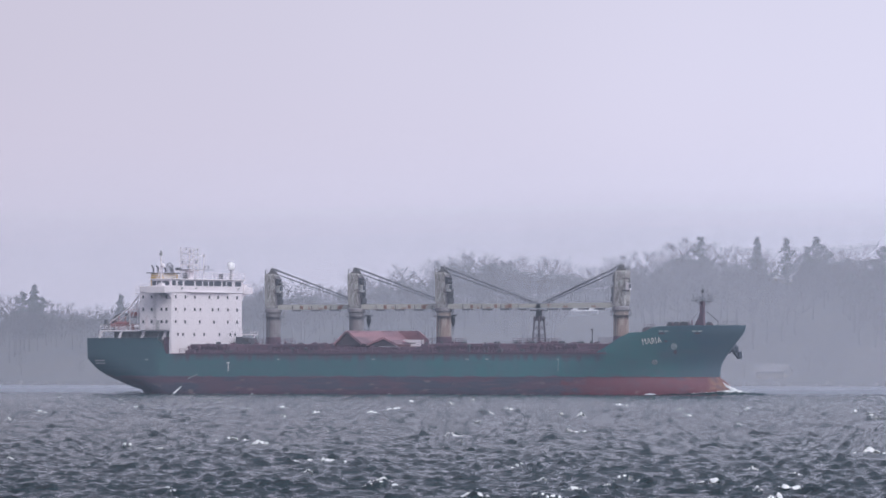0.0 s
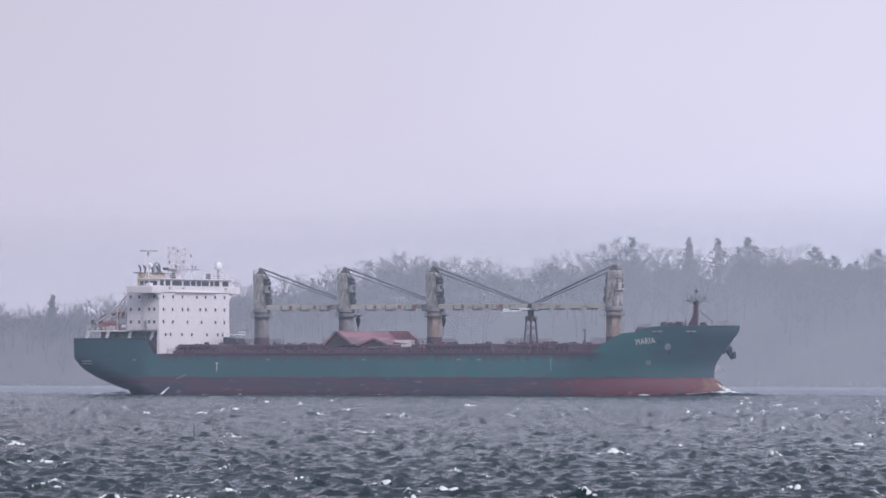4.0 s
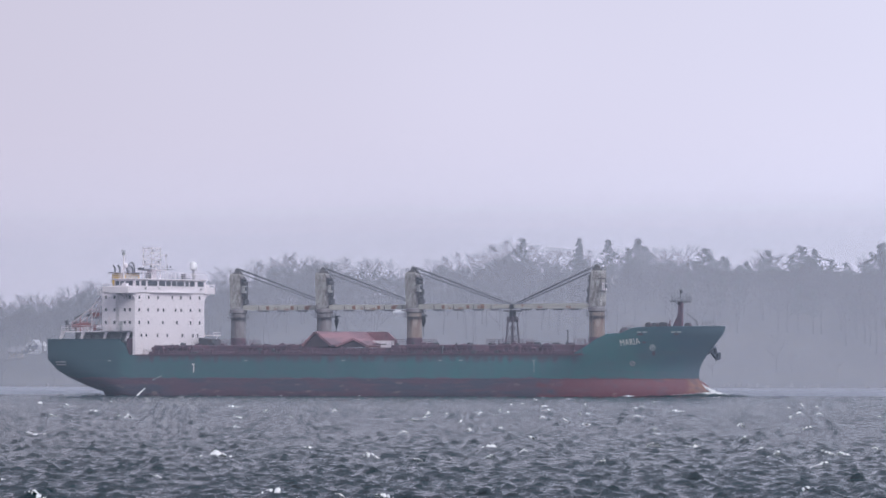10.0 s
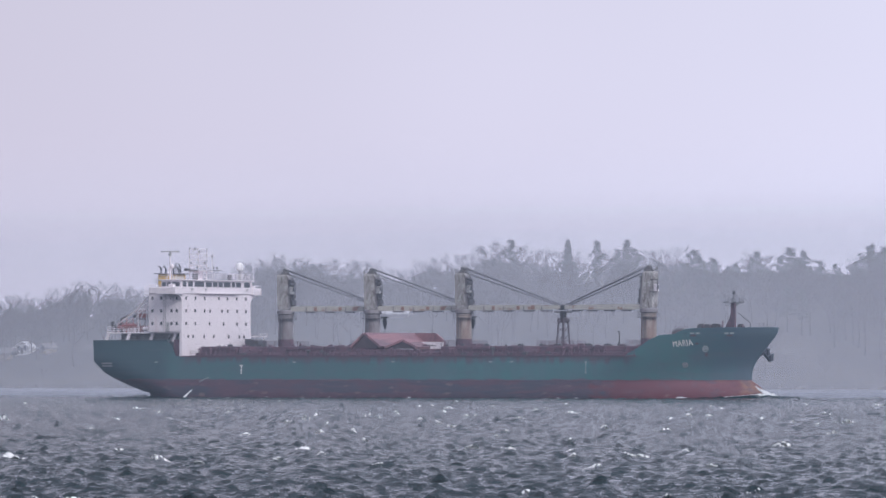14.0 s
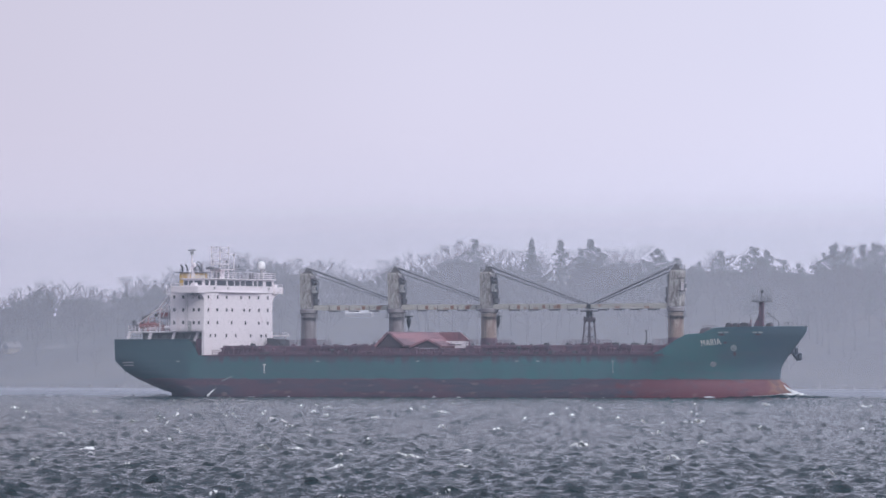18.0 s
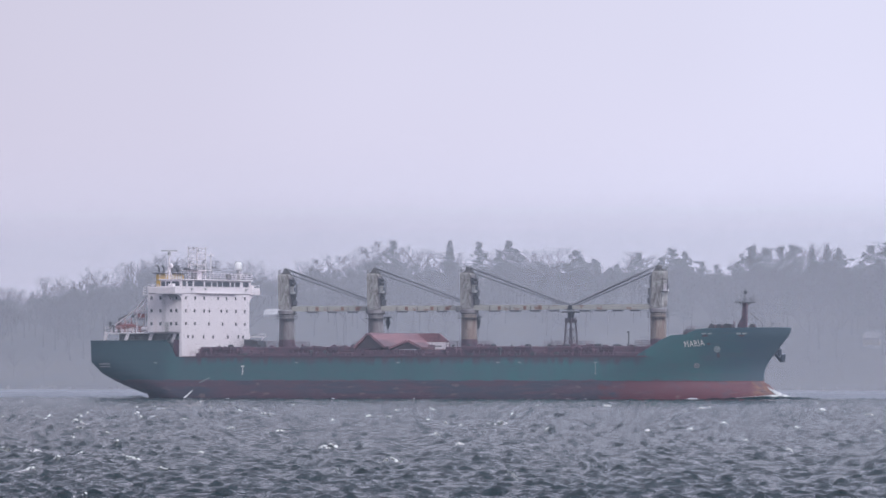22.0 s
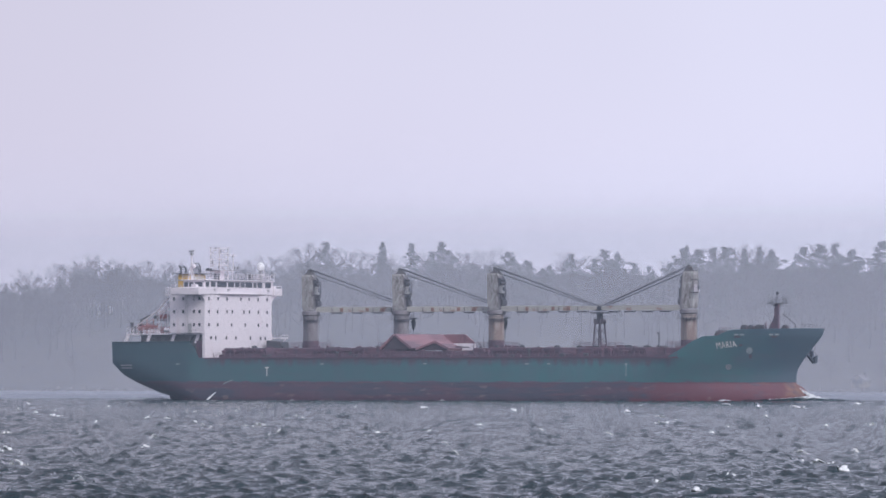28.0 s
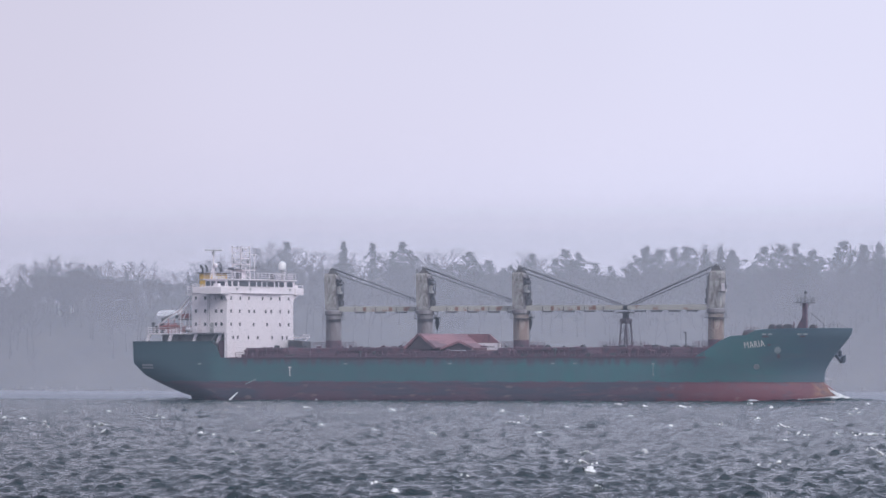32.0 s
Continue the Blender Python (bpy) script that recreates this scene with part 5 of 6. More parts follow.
def joined(grids):
    """One mesh of several grids that follow one another outwards."""
    co, quads, first = [], [], 0
    for x, y, z in grids:
        rows, cols = x.shape
        i = np.arange(rows * cols).reshape(rows, cols) + first
        co.append(np.stack([x, y, z], -1).reshape(-1, 3))
        quads.append(np.stack([i[:-1, :-1], i[:-1, 1:], i[1:, 1:], i[1:, :-1]], -1).reshape(-1, 4))
        first += rows * cols
    return np.concatenate(co), np.concatenate(quads)


# rows lie closer together towards the near bank
row = np.linspace(0, 1, 880)
sea_co, sea_q = joined([water_grid(245 * np.exp(2.085 * (0.76 * row + 0.24 * row * row)), 920)])
sea = tagged(new("sea_surface", mesh_of("sea_surface", sea_co, sea_q, SEA)), "choppy grey-blue wind waves with small crests", "water", kind="structure")
base_water = Shape().add([(-4500, -300, -0.9), (4500, -300, -0.9), (4500, 4700, -0.9), (-4500, 4700, -0.9)], [(0, 1, 2, 3)])
tagged(part("water", base_water, SEA), "grey water reaching to the horizon", "water", kind="structure")

# whitecaps sit on the highest crests
caps = Shape()
cap_rng = random.Random(11)
try_rng = np.random.RandomState(5)
try_r = 252 + 900 * try_rng.rand(90000) ** 1.7
try_x = -0.13 * try_r - 10 + (0.24 * try_r + 118) * try_rng.rand(90000)
high = np.argsort(-wave_height(try_x, try_r) / (1 + 0.0003 * try_r) - 0.12 * try_rng.rand(90000))[:250]
for k in high:
    x, rr = float(try_x[k]), float(try_r[k])
    size = cap_rng.choice((0.09, 0.11, 0.13, 0.16, 0.2, 0.26, 0.34, 0.45, 0.62))
    turn = cap_rng.uniform(-0.7, 0.7)
    n = 7
    lumps = cap_rng.randint(6, 12)
    for b in range(lumps):
        f = b / (lumps - 1) * 2 - 1
        thick = max(0.12, 1 - abs(f - 0.3)) * cap_rng.uniform(0.4, 1.0)
        ox, oy = f * size * 2.1 + cap_rng.uniform(-0.2, 0.2) * size, cap_rng.uniform(-0.3, 0.3) * size + f * f * size * 0.5
        w, d, h = size * (0.10 + 0.40 * thick), size * (0.08 + 0.30 * thick), 0.015 + size * 0.24 * thick * thick
        px, py = x + ox * math.cos(turn) - oy * math.sin(turn), rr + ox * math.sin(turn) + oy * math.cos(turn)
        xs, ys, up = [], [], []
        for scale, lift in ((1.0, -0.03), (0.55, 0.8)):
            for q in range(n):
                xs.append(px + scale * w * math.cos(q * 6.283 / n) * cap_rng.uniform(0.5, 1.35))
                ys.append(py + scale * d * math.sin(q * 6.283 / n) * cap_rng.uniform(0.5, 1.35))
                up.append(-0.03 if lift < 0 else h * cap_rng.uniform(0.3, 1))
        xs.append(px)
        ys.append(py)
        up.append(h)
        zs = wave_height(np.array(xs), np.array(ys)) + np.array(up)
        caps.add([(float(p), float(q), float(z)) for p, q, z in zip(xs, ys, zs)], [(q, (q + 1) % n, n + (q + 1) % n, n + q) for q in range(n)] + [(n + q, n + (q + 1) % n, 2 * n) for q in range(n)])
whitecaps = tagged(part("whitecaps", caps, FOAM, smooth=True), "scattered small white breaking crests on the sea", "foam", kind="stuff")

# foam that the ship throws up
def foam_ridge(points, seed):
    """A rough, tapered heap of foam along points of (x, y, z, width, height)."""
    g = random.Random(seed)
    sh = Shape()
    dense = []
    for a, b in zip(points, points[1:]):
        for i in range(10):
            dense.append([p + (q - p) * i / 10 for p, q in zip(a, b)])
    n = 7
    for x, y, z, w, h in dense:
        for q in range(n):
            t = math.pi * q / (n - 1)
            k = g.uniform(0.65, 1.25)
            sh.v.append((x + g.uniform(-0.15, 0.15), y + w * math.cos(t) * k, z - 0.15 + h * math.sin(t) * k))
    for i in range(len(dense) - 1):
        for q in range(n - 1):
            sh.f.append((i * n + q, i * n + q + 1, i * n + n + q + 1, i * n + n + q))
    sh.mi = [0] * len(sh.f)
    return sh


bow_wave = new("bow_wave")
tagged(bow_wave, "white bow wave curling off the ship's stem", "wave")
part("bow_foam", foam_ridge([(77.0, 0.0, 0.0, 0.3, 0.15), (75.0, -0.5, 0.2, 0.4, 0.3), (73.2, -1.3, 0.55, 0.45, 0.45), (71.4, -2.3, 0.75, 0.3, 0.35), (69.4, -3.8, 0.65, 0.25, 0.22), (66.6, -5.6, 0.45, 0.2, 0.15), (63.0, -7.7, 0.2, 0.16, 0.1)], 1), FOAM, bow_wave)
part("bow_foam", foam_ridge([(59.8, -9.5, 0.0, 0.2, 0.06), (58.8, -10.0, 0.05, 0.25, 0.3), (57.6, -10.5, 0.05, 0.3, 0.42), (56.2, -11.1, 0.0, 0.25, 0.15), (54.0, -11.9, 0.0, 0.2, 0.06)], 5), FOAM, bow_wave)
part("bow_foam", foam_ridge([(74.5, 0.8, 0, 0.5, 0.25), (72.4, 1.4, 0, 0.9, 0.6), (70.0, 3.4, 0, 0.9, 0.5), (66, 6.4, 0, 0.7, 0.3), (60, 10, 0, 0.5, 0.15)], 2), FOAM, bow_wave)
part("spray_sheet", foam_ridge([(69.2, -0.7, 2.5, 0.12, 0.25), (70.2, -0.8, 1.8, 0.22, 0.4), (71.4, -0.9, 1.1, 0.35, 0.6), (73.0, -0.9, 0.6, 0.5, 0.6), (75.0, -0.6, 0.2, 0.5, 0.4), (77.5, -0.2, 0.0, 0.4, 0.2)], 3), FOAM, bow_wave)


part("bow_swell", foam_ridge([(84, 0.5, -0.1, 1.5, 0.15), (78, 0.3, -0.1, 2.5, 0.6), (73, -1.8, -0.1, 3.2, 0.95), (66, -7.0, -0.1, 2.4, 0.65), (58, -12, -0.1, 2.0, 0.3), (50, -16, -0.2, 1.5, 0.15)], 9), SEA, bow_wave, "dark swell pushed up by the bow", smooth=True)
side_foam = new("hull_wash")
tagged(side_foam, "thin white wash along the ship's waterline and stern", "foam")
wash_rng = random.Random(3)
for i in range(14):
    x = wash_rng.uniform(-56, 52)
    y = -half_breadth(x, 0.2) - 0.5
    ln = wash_rng.uniform(0.8, 3.0)
    part("wash_foam", foam_ridge([(x, y, 0, 0.2, 0.1), (x + ln / 2, y, 0.02, 0.35, wash_rng.uniform(0.12, 0.3)), (x + ln, y, 0, 0.2, 0.1)], 20 + i), FOAM, side_foam)
part("stern_foam", foam_ridge([(-75.6, -2.6, 0.1, 0.3, 0.25), (-77.0, -2.3, 0.2, 0.5, 0.45), (-80.0, -1.8, 0.2, 0.5, 0.3), (-84.0, -1.0, 0.15, 0.4, 0.25), (-90, 1, 0.05, 0.4, 0.15), (-100, 2, 0, 0.4, 0.1)], 61), FOAM, side_foam)
part("discharge_water", Shape().prism([(-57.35, -13.2, 1.6), (-57.05, -13.2, 1.6), (-58.3, -14.2, 0.0), (-58.9, -14.2, 0.0)], (0, 0.12, 0)), FOAM, side_foam, "white stream from the hull's discharge")

# ---- the far shore: a wooded bank in mist, running beside the channel ----
SHORE = (0.0, 1800.0)
ALONG = Vector((math.cos(radians(30)), -math.sin(radians(30)), 0))
INLAND = Vector((math.sin(radians(30)), math.cos(radians(30)), 0))
RIDGE = [(-700, 11), (-400, 12), (-278, 14.5), (-215, 18.5), (-160, 22.5), (-124, 25), (-90, 26.5), (-50, 27.5), (-30, 26.6), (-10, 25.6), (30, 23.6), (45, 22.8), (90, 23.2), (120, 24), (165, 24.5), (230, 25), (600, 25)]


def shore_point(s, d, z=0.0):
    p = Vector((*SHORE, 0)) + ALONG * s + INLAND * d
    return Vector((p.x, p.y, z))


def ground_height(s, d):
    k = spline(RIDGE, s)
    n = noise.noise(Vector((s * 0.02, d * 0.03, 3.0))) * 1.4
    t = min(1.0, max(0.0, (d - 6) / 95))
    rise = t * t * (3 - 2 * t)
    z = -2.0 + 3.2 * min(1.0, max(0.0, (d + 8) / 10)) + k * rise + n * rise
    z += 0.13 * min(60.0, max(0.0, d - 95))
    return z


# calmer water in the lee of the far shore, beyond the ship's track; its paleness is painted sky sheen
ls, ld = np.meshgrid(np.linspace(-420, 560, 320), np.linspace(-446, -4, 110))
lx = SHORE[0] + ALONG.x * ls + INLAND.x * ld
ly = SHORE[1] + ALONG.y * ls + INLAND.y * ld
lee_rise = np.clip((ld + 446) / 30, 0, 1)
tagged(sheet("lee_water", lx, ly, -0.35 + 0.65 * lee_rise + 0.3 * wave_height(lx, ly) * lee_rise, LEE), "calm water under the far shore, sky sheen in its pale colour", "water", kind="structure")

ss = np.concatenate([np.linspace(-1500, -420, 20), np.linspace(-400, 330, 150), np.linspace(350, 1400, 20)])
dd = np.concatenate([[-30, -14, -8, -4, 0, 2, 6], np.linspace(10, 150, 36), [200, 320, 600, 1200]])
gx, gy, gz = np.zeros((3, len(dd), len(ss)))
for a, d in enumerate(dd):
    for b, s in enumerate(ss):
        p = shore_point(s, d)
        gx[a, b], gy[a, b], gz[a, b] = p.x, p.y, ground_height(s, d)
tagged(sheet("ground", gx, gy, gz, EARTH), "brown winter hillside rising from the far shore", "hillside", kind="structure")

# boulders along the waterline
rocks = Shape()
rk = random.Random(21)
for i in range(420):
    s, d = rk.uniform(-330, 210), rk.uniform(-7, 1.5)
    c = shore_point(s, d, ground_height(s, d))
    w, h = rk.uniform(0.5, 1.5), rk.uniform(0.4, 1.1)
    n = 6
    v = [(c.x + w * math.cos(q) * rk.uniform(0.7, 1.2), c.y + w * math.sin(q) * rk.uniform(0.7, 1.2), c.z - 0.4) for q in [j * 6.283 / n for j in range(n)]]
    v += [(c.x + (a - c.x) * 0.6, c.y + (b - c.y) * 0.6, c.z + h * rk.uniform(0.6, 1)) for a, b, _ in v]
    rocks.add(v, [(q, (q + 1) % n, n + (q + 1) % n, n + q) for q in range(n)] + [tuple(range(n, 2 * n))])
tagged(part("shore_boulders", rocks, STONE), "grey boulders along the far waterline", "rocks", kind="stuff")


# ---- trees ----
def ribbon(shape, a, b, w, g):
    """A thin twig: one narrow tapering blade."""
    d = (b - a).normalized()
    s = d.cross(Vector((g.uniform(-1, 1), g.uniform(-1, 1), g.uniform(-1, 1)))).normalized() * w
    shape.add([a - s, a + s, b + s * 0.4, b - s * 0.4], [(0, 1, 2, 3)])


def bare_tree(seed, height, spread, limbs=12, shoots=7, twigs=5, width=0.03):
    """A leafless broad-leaved tree: a bent trunk, arching limbs, and a rounded haze of twigs."""
    g = random.Random(seed)
    wood, haze = Shape(), Shape()
    stem = [Vector((0, 0, -0.5))]
    for k in range(1, 5):
        stem.append(Vector((g.uniform(-1, 1) * 0.018 * height * k, g.uniform(-1, 1) * 0.018 * height * k, 0.2 * k * height)))
    for k in range(4):
        wood.tube(stem[k], stem[k + 1], height * (0.0135 - 0.003 * k), height * (0.0105 - 0.003 * k), 5, caps=False)
    wide, tall = 0.27 * height * spread, 0.37 * height
    for k in range(limbs):
        t = 0.32 + 0.68 * (k + g.uniform(0, 0.8)) / limbs
        j = min(3, int(t * 4))
        root = stem[j].lerp(stem[j + 1], t * 4 - j if t < 1 else 1.0)
        a = k * 2.4 + g.uniform(-0.5, 0.5)
        rise = (t - 0.45) * 1.9 + g.uniform(-0.25, 0.25)
        reach = wide * math.cos(min(1.4, max(-0.5, rise))) * g.uniform(0.75, 1.1)
        tip = Vector((math.cos(a) * reach, math.sin(a) * reach, 0.61 * height + tall * math.sin(min(1.5, max(-0.5, rise))) * g.uniform(0.85, 1.08)))
        mid = root.lerp(tip, 0.5) + Vector((math.cos(a), math.sin(a), -0.2)) * reach * 0.16
        r = height * 0.0052 * (1.15 - 0.5 * t)
        wood.tube(root, mid, r, r * 0.7, 4, caps=False)
        wood.tube(mid, tip, r * 0.7, r * 0.32, 3, caps=False)
        for q in range(shoots):
            f = 0.25 + 0.75 * (q + g.random()) / shoots
            p = root.lerp(mid, f * 2) if f < 0.5 else mid.lerp(tip, f * 2 - 1)
            way = ((tip - root).normalized() * 0.7 + Vector((g.uniform(-1, 1), g.uniform(-1, 1), g.uniform(-0.35, 1.0))) * 0.8).normalized()
            e = p + way * height * g.uniform(0.07, 0.14) * (1.2 - 0.5 * f)
            haze.tube(p, e, width * 1.7, width * 0.9, 3, caps=False)
            for u in range(twigs):
                c = p.lerp(e, g.uniform(0.3, 1.0))
                w2 = (way + Vector((g.uniform(-1, 1), g.uniform(-1, 1), g.uniform(-0.6, 0.9))) * 0.9).normalized()
                e2 = c + w2 * height * g.uniform(0.03, 0.075)
                ribbon(haze, c, e2, width, g)
                if twigs > 3:
                    c2 = c.lerp(e2, 0.5)
                    ribbon(haze, c2, c2 + (w2 + Vector((g.uniform(-1, 1), g.uniform(-1, 1), g.uniform(-0.6, 0.8)))).normalized() * height * g.uniform(0.02, 0.045), width * 0.8, g)
    return wood, haze


def pine(seed, height, width, full):
    """An old pine: a bare lower stem, and a ragged crown of needle clumps on level boughs."""
    g = random.Random(seed)
    trunk = Shape().tube((0, 0, -0.5), (g.uniform(-0.4, 0.4), 0, height * 0.9), height * 0.014, 0.07, 6)
    crown = Shape()
    clumps = 74
    for k in range(clumps):
        t = (k + g.random()) / clumps
        z = height * (0.34 + 0.62 * t)
        env = full * math.sin(min(1.0, 0.18 + 0.95 * t) * math.pi) ** 0.7 + 0.16
        a = g.uniform(0, 6.283)
        out = width * env * g.uniform(0.15, 1.0)
        c = Vector((math.cos(a) * out, math.sin(a) * out, z + g.uniform(-0.3, 0.3)))
        trunk.tube((0, 0, z - 0.12 * out), c, 0.07, 0.03, 3, caps=False)
        rx, rz = g.uniform(0.6, 1.35) * height / 18, g.uniform(0.3, 0.6) * height / 18
        for q in range(26):
            d = Vector((g.gauss(0, 1), g.gauss(0, 1), g.gauss(0, 1))).normalized() * g.uniform(0.3, 1.0)
            p = c + Vector((d.x * rx, d.y * rx, d.z * rz))
            u = Vector((g.uniform(-1, 1), g.uniform(-1, 1), g.uniform(-0.3, 0.8))).normalized() * g.uniform(0.18, 0.42)
            v = Vector((g.uniform(-1, 1), g.uniform(-1, 1), g.uniform(-1, 1))).cross(u).normalized() * g.uniform(0.08, 0.19)
            crown.add([p - u, p + v, p + u * 1.2, p - v], [(0, 1, 2, 3)])
    return trunk, crown


def conifer(seed, height, width):
    """A spruce: whorls of drooping boughs, each a spray of narrow needle fans."""
    g = random.Random(seed)
    trunk = Shape().tube((0, 0, -0.5), (0, 0, height * 0.97), height * 0.014, 0.04, 6)
    crown = Shape()
    levels = int(height * 1.5)
    for k in range(levels):
        t = k / levels
        z = height * (0.10 + 0.88 * t)
        reach = width * max(0.12, (1 - t) ** 0.62 * (0.8 + 0.2 * math.sin(k * 2.1 + seed)))
        for j in range(10):
            a = g.uniform(0, 6.283)
            ln = reach * g.uniform(0.35, 1.15)
            root = Vector((0, 0, z))
            tip = root + Vector((math.cos(a) * ln, math.sin(a) * ln, -ln * 0.22 + g.uniform(-0.3, 0.3)))
            side = Vector((-math.sin(a), math.cos(a), 0))
            for m in range(5):
                f0 = 0.2 + 0.8 * m / 5
                c = root.lerp(tip, f0)
                w = (0.3 + 0.28 * ln * (1 - f0)) * g.uniform(0.6, 1.3)
                drop = Vector((0, 0, -0.25 * w - g.uniform(0, 0.2)))
                up = Vector((math.cos(a), math.sin(a), 0)) * w * 0.9
                for sd in (-1, 1):
                    e = c + side * sd * w + drop + up * 0.6
                    crown.add([c - up * 0.25 + Vector((0, 0, 0.15)), c + up * 0.3, e, c + side * sd * w * 0.6 + drop * 1.8], [(0, 1, 2, 3)])
    return trunk, crown


def tree_kind(name, trunk, crown, tmat, cmat, label, category, group):
    ob = new(name)
    tagged(ob, label, category, group)
    part("trunk", trunk, tmat, ob)
    part("crown", crown, cmat, ob)
    return ob


BARE_SIZES = ((21, 0.95), (20, 1.15), (23, 0.8), (18, 1.2), (21, 1.05), (22, 0.9))
SPRUCE_SIZES = ((20, 6.0), (18, 6.2), (16, 5.2))
PINE_SIZES = ((19, 4.6, 0.85), (17, 5.6, 0.9), (21, 4.2, 0.8), (16, 5.4, 1.0), (19, 3.0, 1.0), (18, 4.6, 1.0))
BARE = [tree_kind("bare_tree", *bare_tree(40 + k, hgt, sp), BARK, TWIG, "bare grey broad-leaved tree on the misty far bank", "tree", "trees on the far bank") for k, (hgt, sp) in enumerate(BARE_SIZES)]
SPRUCE = [tree_kind("spruce", *conifer(60 + k, hgt, w), BARK, NEEDLE, "dark pointed evergreen on the misty ridge", "tree", "evergreens on the far bank") for k, (hgt, w) in enumerate(SPRUCE_SIZES)]
PINE = [tree_kind("pine", *pine(70 + k, hgt, w, full), BARK, NEEDLE, "dark ragged-crowned pine on the misty ridge", "tree", "evergreens on the far bank") for k, (hgt, w, full) in enumerate(PINE_SIZES)]
used = set()


def plant(kind, s, d, size=1.0, turn=0.0):
    p = shore_point(s, d, ground_height(s, d) - 0.2)
    m = Matrix.Translation(p) @ pose(0, 0, 0, 0, 0, turn) @ Matrix.Scale(size, 4)
    if kind not in used:
        used.add(kind)
        kind.matrix_basis = m
    else:
        ob = copy_thing(kind, Matrix.Identity(4))
        ob.matrix_basis = m


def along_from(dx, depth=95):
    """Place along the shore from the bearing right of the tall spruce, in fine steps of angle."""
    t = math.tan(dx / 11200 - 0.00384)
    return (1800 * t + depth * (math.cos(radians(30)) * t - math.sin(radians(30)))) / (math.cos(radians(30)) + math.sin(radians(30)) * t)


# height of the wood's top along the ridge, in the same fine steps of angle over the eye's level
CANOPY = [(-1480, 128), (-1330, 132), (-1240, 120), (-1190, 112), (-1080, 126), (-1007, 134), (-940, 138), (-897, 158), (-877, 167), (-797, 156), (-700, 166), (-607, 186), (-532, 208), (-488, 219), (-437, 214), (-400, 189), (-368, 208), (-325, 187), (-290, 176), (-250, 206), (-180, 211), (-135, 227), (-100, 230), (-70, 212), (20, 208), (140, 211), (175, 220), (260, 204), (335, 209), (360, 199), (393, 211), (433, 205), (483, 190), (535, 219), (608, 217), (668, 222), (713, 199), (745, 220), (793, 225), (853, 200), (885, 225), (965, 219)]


def open_field(dx, depth):
    return -350 < dx < -245 and depth < 84


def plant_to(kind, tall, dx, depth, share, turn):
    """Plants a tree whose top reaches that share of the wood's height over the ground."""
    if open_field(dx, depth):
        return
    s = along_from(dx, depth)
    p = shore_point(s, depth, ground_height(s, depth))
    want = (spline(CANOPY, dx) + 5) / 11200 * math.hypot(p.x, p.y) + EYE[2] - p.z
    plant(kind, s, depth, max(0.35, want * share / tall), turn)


tr = random.Random(77)
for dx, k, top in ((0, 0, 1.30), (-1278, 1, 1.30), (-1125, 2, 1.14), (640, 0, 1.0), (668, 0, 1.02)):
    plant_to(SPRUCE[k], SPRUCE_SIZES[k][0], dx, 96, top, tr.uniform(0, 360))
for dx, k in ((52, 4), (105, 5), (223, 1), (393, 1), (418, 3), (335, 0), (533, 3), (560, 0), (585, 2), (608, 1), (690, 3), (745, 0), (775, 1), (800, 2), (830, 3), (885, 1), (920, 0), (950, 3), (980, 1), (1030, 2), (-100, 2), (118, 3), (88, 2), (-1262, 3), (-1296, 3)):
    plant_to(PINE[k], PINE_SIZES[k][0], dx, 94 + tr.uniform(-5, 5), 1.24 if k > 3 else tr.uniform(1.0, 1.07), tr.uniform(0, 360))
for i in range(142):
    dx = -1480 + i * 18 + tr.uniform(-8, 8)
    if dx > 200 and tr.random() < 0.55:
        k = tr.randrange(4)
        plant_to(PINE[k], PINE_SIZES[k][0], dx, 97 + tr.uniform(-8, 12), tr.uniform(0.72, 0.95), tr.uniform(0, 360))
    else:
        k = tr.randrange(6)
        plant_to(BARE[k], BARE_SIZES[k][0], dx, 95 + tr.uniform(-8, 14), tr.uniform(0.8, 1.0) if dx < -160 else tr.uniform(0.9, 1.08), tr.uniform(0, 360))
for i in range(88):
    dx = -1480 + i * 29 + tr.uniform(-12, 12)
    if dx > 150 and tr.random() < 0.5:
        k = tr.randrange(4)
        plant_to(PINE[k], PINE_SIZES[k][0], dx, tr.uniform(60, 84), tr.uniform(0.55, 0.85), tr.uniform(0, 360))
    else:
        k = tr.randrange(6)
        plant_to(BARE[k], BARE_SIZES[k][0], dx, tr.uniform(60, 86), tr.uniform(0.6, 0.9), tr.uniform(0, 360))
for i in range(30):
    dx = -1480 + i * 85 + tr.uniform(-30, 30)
    plant(tr.choice(BARE), along_from(dx, 22), tr.uniform(10, 34), tr.uniform(0.3, 0.55), tr.uniform(0, 360))

# the deep wood behind and between them
LIGHT = [bare_tree(90 + k, 18, 1.0, 11, 6, 3, 0.055) for k in range(4)] + [bare_tree(95 + k, 9, 1.6, 9, 5, 3, 0.13) for k in range(3)]
light_v = [np.array(w.v + t.v) for w, t in LIGHT]
light_f = [w.f + [tuple(i + len(w.v) for i in q) for q in t.f] for w, t in LIGHT]
wood_v, wood_f, base_i = [], [], 0
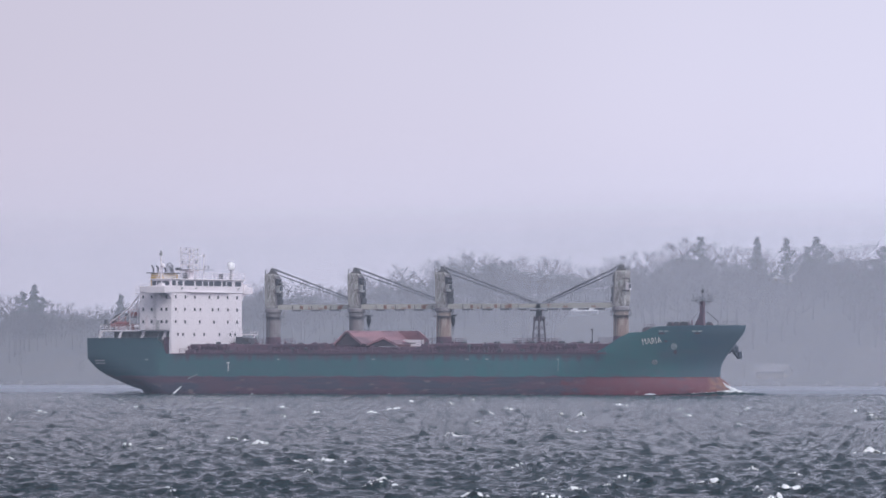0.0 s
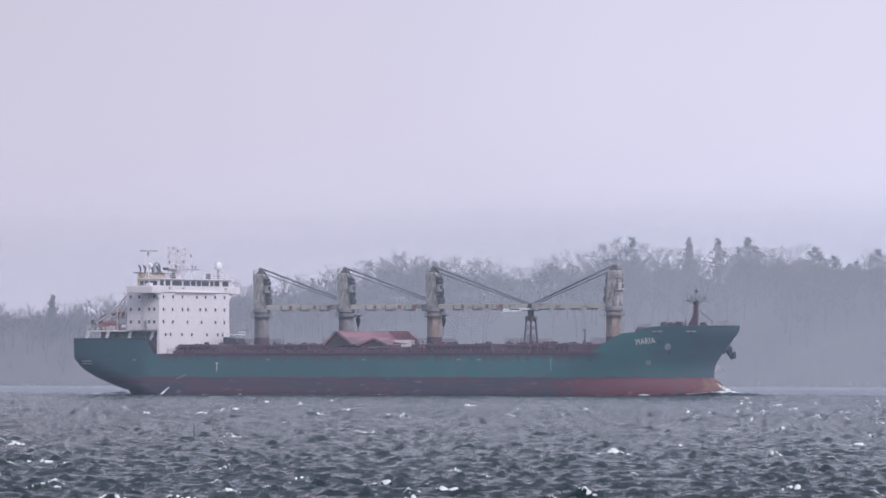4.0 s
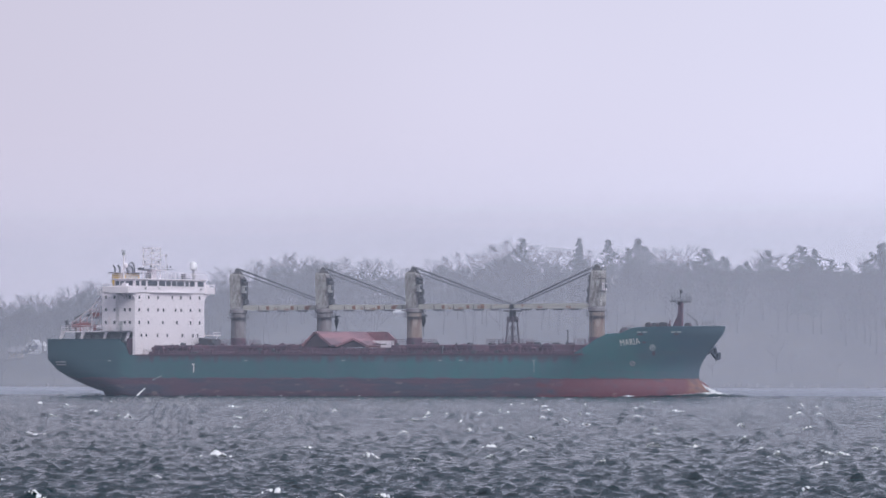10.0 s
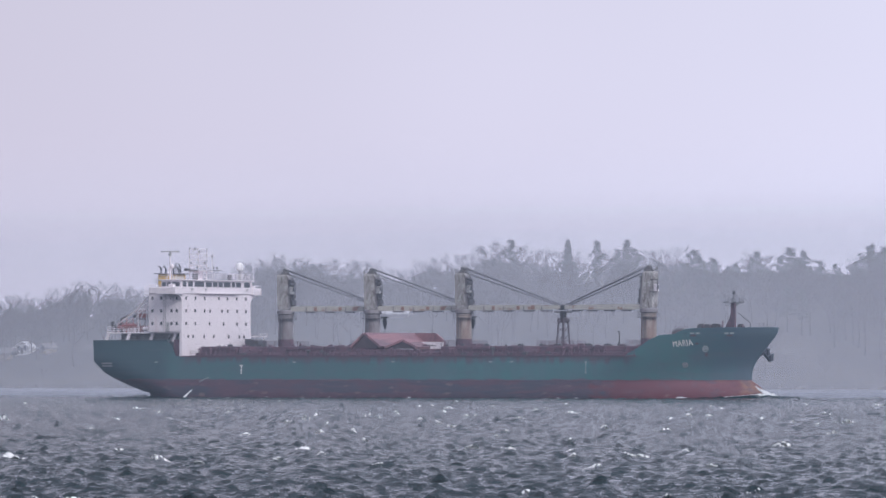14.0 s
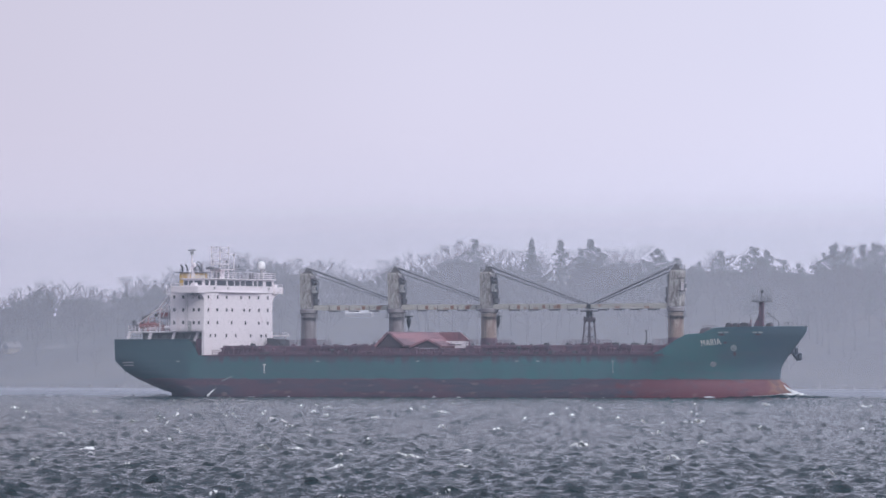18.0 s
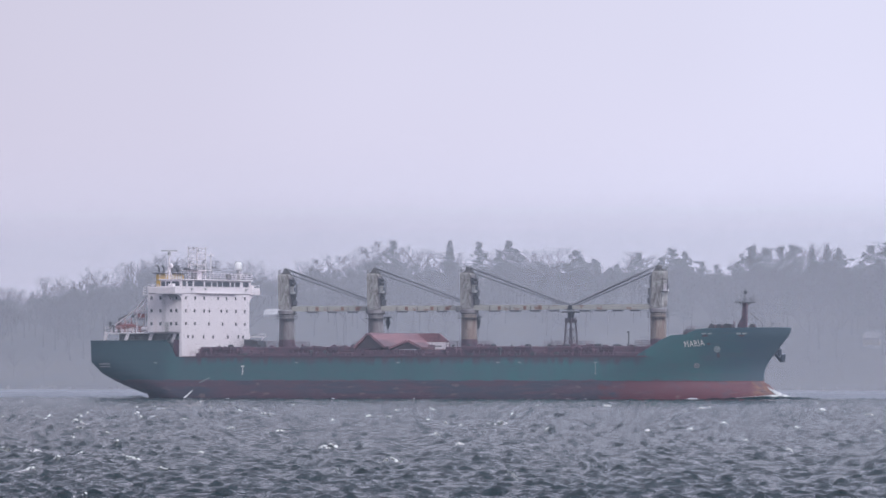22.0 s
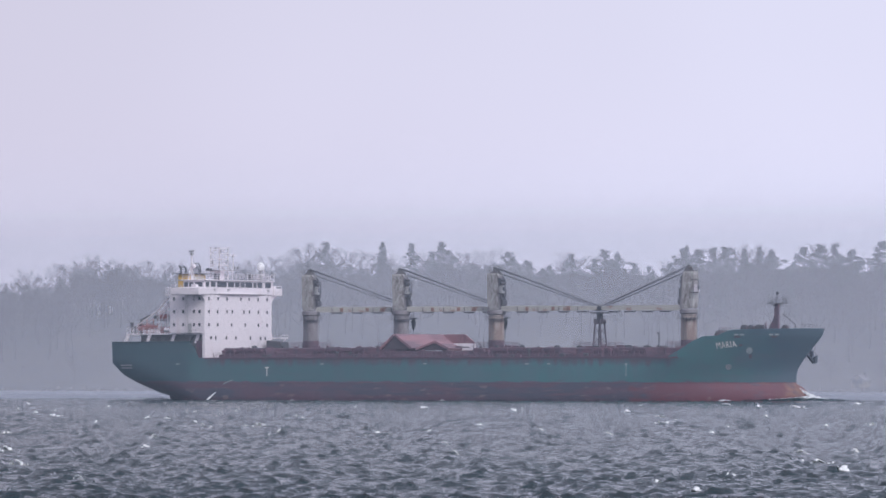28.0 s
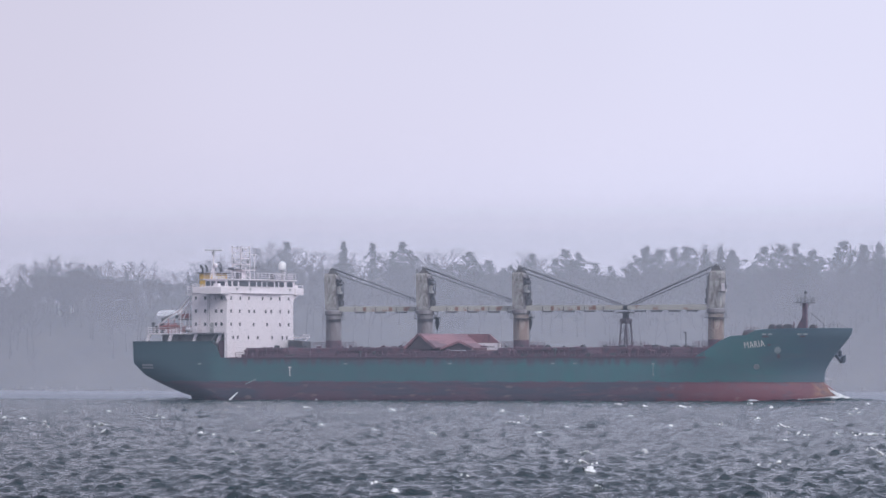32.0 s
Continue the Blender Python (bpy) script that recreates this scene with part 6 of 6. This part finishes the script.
for i in range(950):
    k = tr.randrange(4) if i < 400 else 4 + tr.randrange(3)
    dx, d = tr.uniform(-1480, 1060), tr.uniform(70, 130)
    if i % 3 == 0:
        d = tr.uniform(40, 70)
    if i >= 400:
        # undergrowth closes the view between the trunks
        dx, d = -1480 + (i - 400) * 4.63, tr.uniform(80, 128)
    if open_field(dx, d):
        d = 92
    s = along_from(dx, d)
    p = shore_point(s, d, ground_height(s, d) - 0.2)
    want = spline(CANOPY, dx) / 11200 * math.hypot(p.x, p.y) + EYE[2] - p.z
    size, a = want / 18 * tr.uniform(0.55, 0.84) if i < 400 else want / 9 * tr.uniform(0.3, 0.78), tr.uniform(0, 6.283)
    v = light_v[k] * size
    v = np.stack([v[:, 0] * math.cos(a) - v[:, 1] * math.sin(a) + p.x, v[:, 0] * math.sin(a) + v[:, 1] * math.cos(a) + p.y, v[:, 2] + p.z], 1)
    wood_v.append(v)
    wood_f += [tuple(j + base_i for j in q) for q in light_f[k]]
    base_i += len(v)
wood_me = bpy.data.meshes.new("far_woods")
wood_me.from_pydata(np.concatenate(wood_v).tolist(), [], wood_f)
wood_me.materials.append(TWIG)
tagged(new("far_woods", wood_me), "dense bare winter woodland fading into mist", "woodland", kind="stuff")


# ---- houses on the bank ----
def gable_house(name, s, d, w, l, h, turn, wall, roof, label):
    z = ground_height(s, d)
    p = shore_point(s, d, z - 0.6)
    ob = new(name)
    tagged(ob, label, "house", "houses on the far bank")
    ob.matrix_basis = Matrix.Translation(p) @ pose(0, 0, 0, 0, 0, turn)
    sh = Shape().box(-w / 2, w / 2, -l / 2, l / 2, 0, h)
    pk = h + w * 0.34
    sh.prism([(-w / 2, -l / 2 + 0.02, h), (w / 2, -l / 2 + 0.02, h), (0, -l / 2 + 0.02, pk)], (0, l - 0.04, 0))
    part("wall", sh, wall, ob)
    rf = Shape()
    for sd in (-1, 1):
        rf.prism([(sd * (w / 2 + 0.5), -l / 2 - 0.4, h - 0.3), (0, -l / 2 - 0.4, pk + 0.05), (0, -l / 2 - 0.4, pk + 0.3), (sd * (w / 2 + 0.5), -l / 2 - 0.4, h - 0.05)], (0, l + 0.8, 0))
    part("roof", rf, roof, ob)
    for x in (-w / 4, w / 4):
        for zz in ((1.3, 4.0) if h > 4.5 else (1.3,)):
            wd = part("window", Shape().box(x - 0.5, x + 0.5, -l / 2 - 0.05, -l / 2 - 0.01, zz + 0.3, zz + 1.6), GLASS, ob)
            part("window_frame", Shape().box(x - 0.62, x + 0.62, -l / 2 - 0.08, -l / 2 - 0.05, zz + 1.6, zz + 1.75).box(x - 0.62, x + 0.62, -l / 2 - 0.08, -l / 2 - 0.05, zz + 0.15, zz + 0.3), SIDING, wd)
    part("door", Shape().box(-0.5, 0.5, -l / 2 - 0.06, -l / 2 - 0.01, 0.6, 2.6), DARK, ob)
    part("chimney", Shape().box(w * 0.18, w * 0.18 + 0.7, 0.5, 1.2, h, pk + 0.9), ROOFING, ob)
    return ob


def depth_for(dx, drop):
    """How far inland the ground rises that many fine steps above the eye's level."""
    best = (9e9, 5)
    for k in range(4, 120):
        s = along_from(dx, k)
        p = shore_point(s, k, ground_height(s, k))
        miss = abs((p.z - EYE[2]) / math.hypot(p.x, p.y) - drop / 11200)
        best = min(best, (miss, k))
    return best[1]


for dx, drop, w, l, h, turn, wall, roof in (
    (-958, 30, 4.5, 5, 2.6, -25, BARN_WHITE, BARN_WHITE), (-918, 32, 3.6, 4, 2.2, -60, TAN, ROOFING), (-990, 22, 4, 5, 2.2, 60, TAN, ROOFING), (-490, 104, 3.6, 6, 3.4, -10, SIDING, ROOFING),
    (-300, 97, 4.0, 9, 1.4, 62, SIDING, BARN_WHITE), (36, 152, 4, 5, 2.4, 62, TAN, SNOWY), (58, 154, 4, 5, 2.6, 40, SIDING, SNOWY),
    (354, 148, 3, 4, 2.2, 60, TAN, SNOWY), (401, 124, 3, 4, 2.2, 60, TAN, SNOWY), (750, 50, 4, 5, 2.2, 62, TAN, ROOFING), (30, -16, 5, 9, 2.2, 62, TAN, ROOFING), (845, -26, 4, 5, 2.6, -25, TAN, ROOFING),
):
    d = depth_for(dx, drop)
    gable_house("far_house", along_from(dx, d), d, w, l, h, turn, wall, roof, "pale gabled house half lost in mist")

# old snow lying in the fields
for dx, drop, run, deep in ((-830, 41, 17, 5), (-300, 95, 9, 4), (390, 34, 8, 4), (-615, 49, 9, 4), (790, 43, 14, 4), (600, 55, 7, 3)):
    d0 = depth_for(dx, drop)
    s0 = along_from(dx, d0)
    px, py, pz = np.zeros((3, 5, 14))
    for a in range(5):
        for b in range(14):
            s, d = s0 + (b / 13 - 0.5) * run, d0 + (a / 4 - 0.5) * deep * math.sin(math.pi * (b + 0.5) / 14)
            q = shore_point(s, d, ground_height(s, d) + 0.12)
            px[a, b], py[a, b], pz[a, b] = q
    tagged(sheet("snow_patch", px, py, pz, OLD_SNOW), "pale patch of old snow on the brown hillside", "snow", "snow patches")


# ---- mist over the water before the shore, and among the trees: flat sheets that stand in for haze ----
def mist_bank(d, s0, s1, top, material, label):
    ob = new("mist_bank", Shape().add([(s0, 0, -0.8), (s1, 0, -0.8), (s1, 0, top), (s0, 0, top)], [(0, 1, 2, 3)]).mesh("mist_bank", material))
    ob.matrix_basis = Matrix.Translation(Vector((*SHORE, 0)) + INLAND * d) @ pose(0, 0, 0, 0, 0, -30)
    return tagged(ob, label, "mist", kind="structure")


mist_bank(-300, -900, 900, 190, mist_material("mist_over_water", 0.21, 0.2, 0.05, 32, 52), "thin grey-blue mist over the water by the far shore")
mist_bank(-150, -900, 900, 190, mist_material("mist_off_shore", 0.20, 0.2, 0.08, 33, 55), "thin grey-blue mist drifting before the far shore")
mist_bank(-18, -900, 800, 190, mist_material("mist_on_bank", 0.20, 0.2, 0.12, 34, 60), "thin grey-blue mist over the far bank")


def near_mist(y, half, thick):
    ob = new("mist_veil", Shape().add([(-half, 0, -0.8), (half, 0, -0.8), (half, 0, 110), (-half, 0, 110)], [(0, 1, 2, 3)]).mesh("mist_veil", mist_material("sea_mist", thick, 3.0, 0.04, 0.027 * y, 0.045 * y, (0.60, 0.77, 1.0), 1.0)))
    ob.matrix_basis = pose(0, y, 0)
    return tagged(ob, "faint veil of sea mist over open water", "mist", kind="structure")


# faint bluish sheets added before the ship to lift its darks like haze
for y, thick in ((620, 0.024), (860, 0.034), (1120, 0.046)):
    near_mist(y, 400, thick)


# ---- what moves ----
def motions():
    def course(t):
        a = radians(HEADING)
        return pose(START[0] + SPEED * t * math.cos(a), START[1] - SPEED * t * math.sin(a), 0, 0, 0, -HEADING)

    rows = [(t, course(t)) for t in (0.0, 8.0, 16.0, 24.0, SECONDS)]
    for thing in (ship, bow_wave, side_foam):
        walk(thing, rows)
    flow = [(t, pose(DRIFT[0] * t, DRIFT[1] * t, 0)) for t in (0.0, 16.0, SECONDS)]
    walk(sea, flow)
    walk(whitecaps, flow)
    # the radar bar turns once in five seconds
    walk(scanner, [(t / 2, pose(-66.0, -8.35, 30.25, 0, 0, 28 + (t / 2 - 11.3) * 180 / 2.53)) for t in range(0, 65)])


motions()
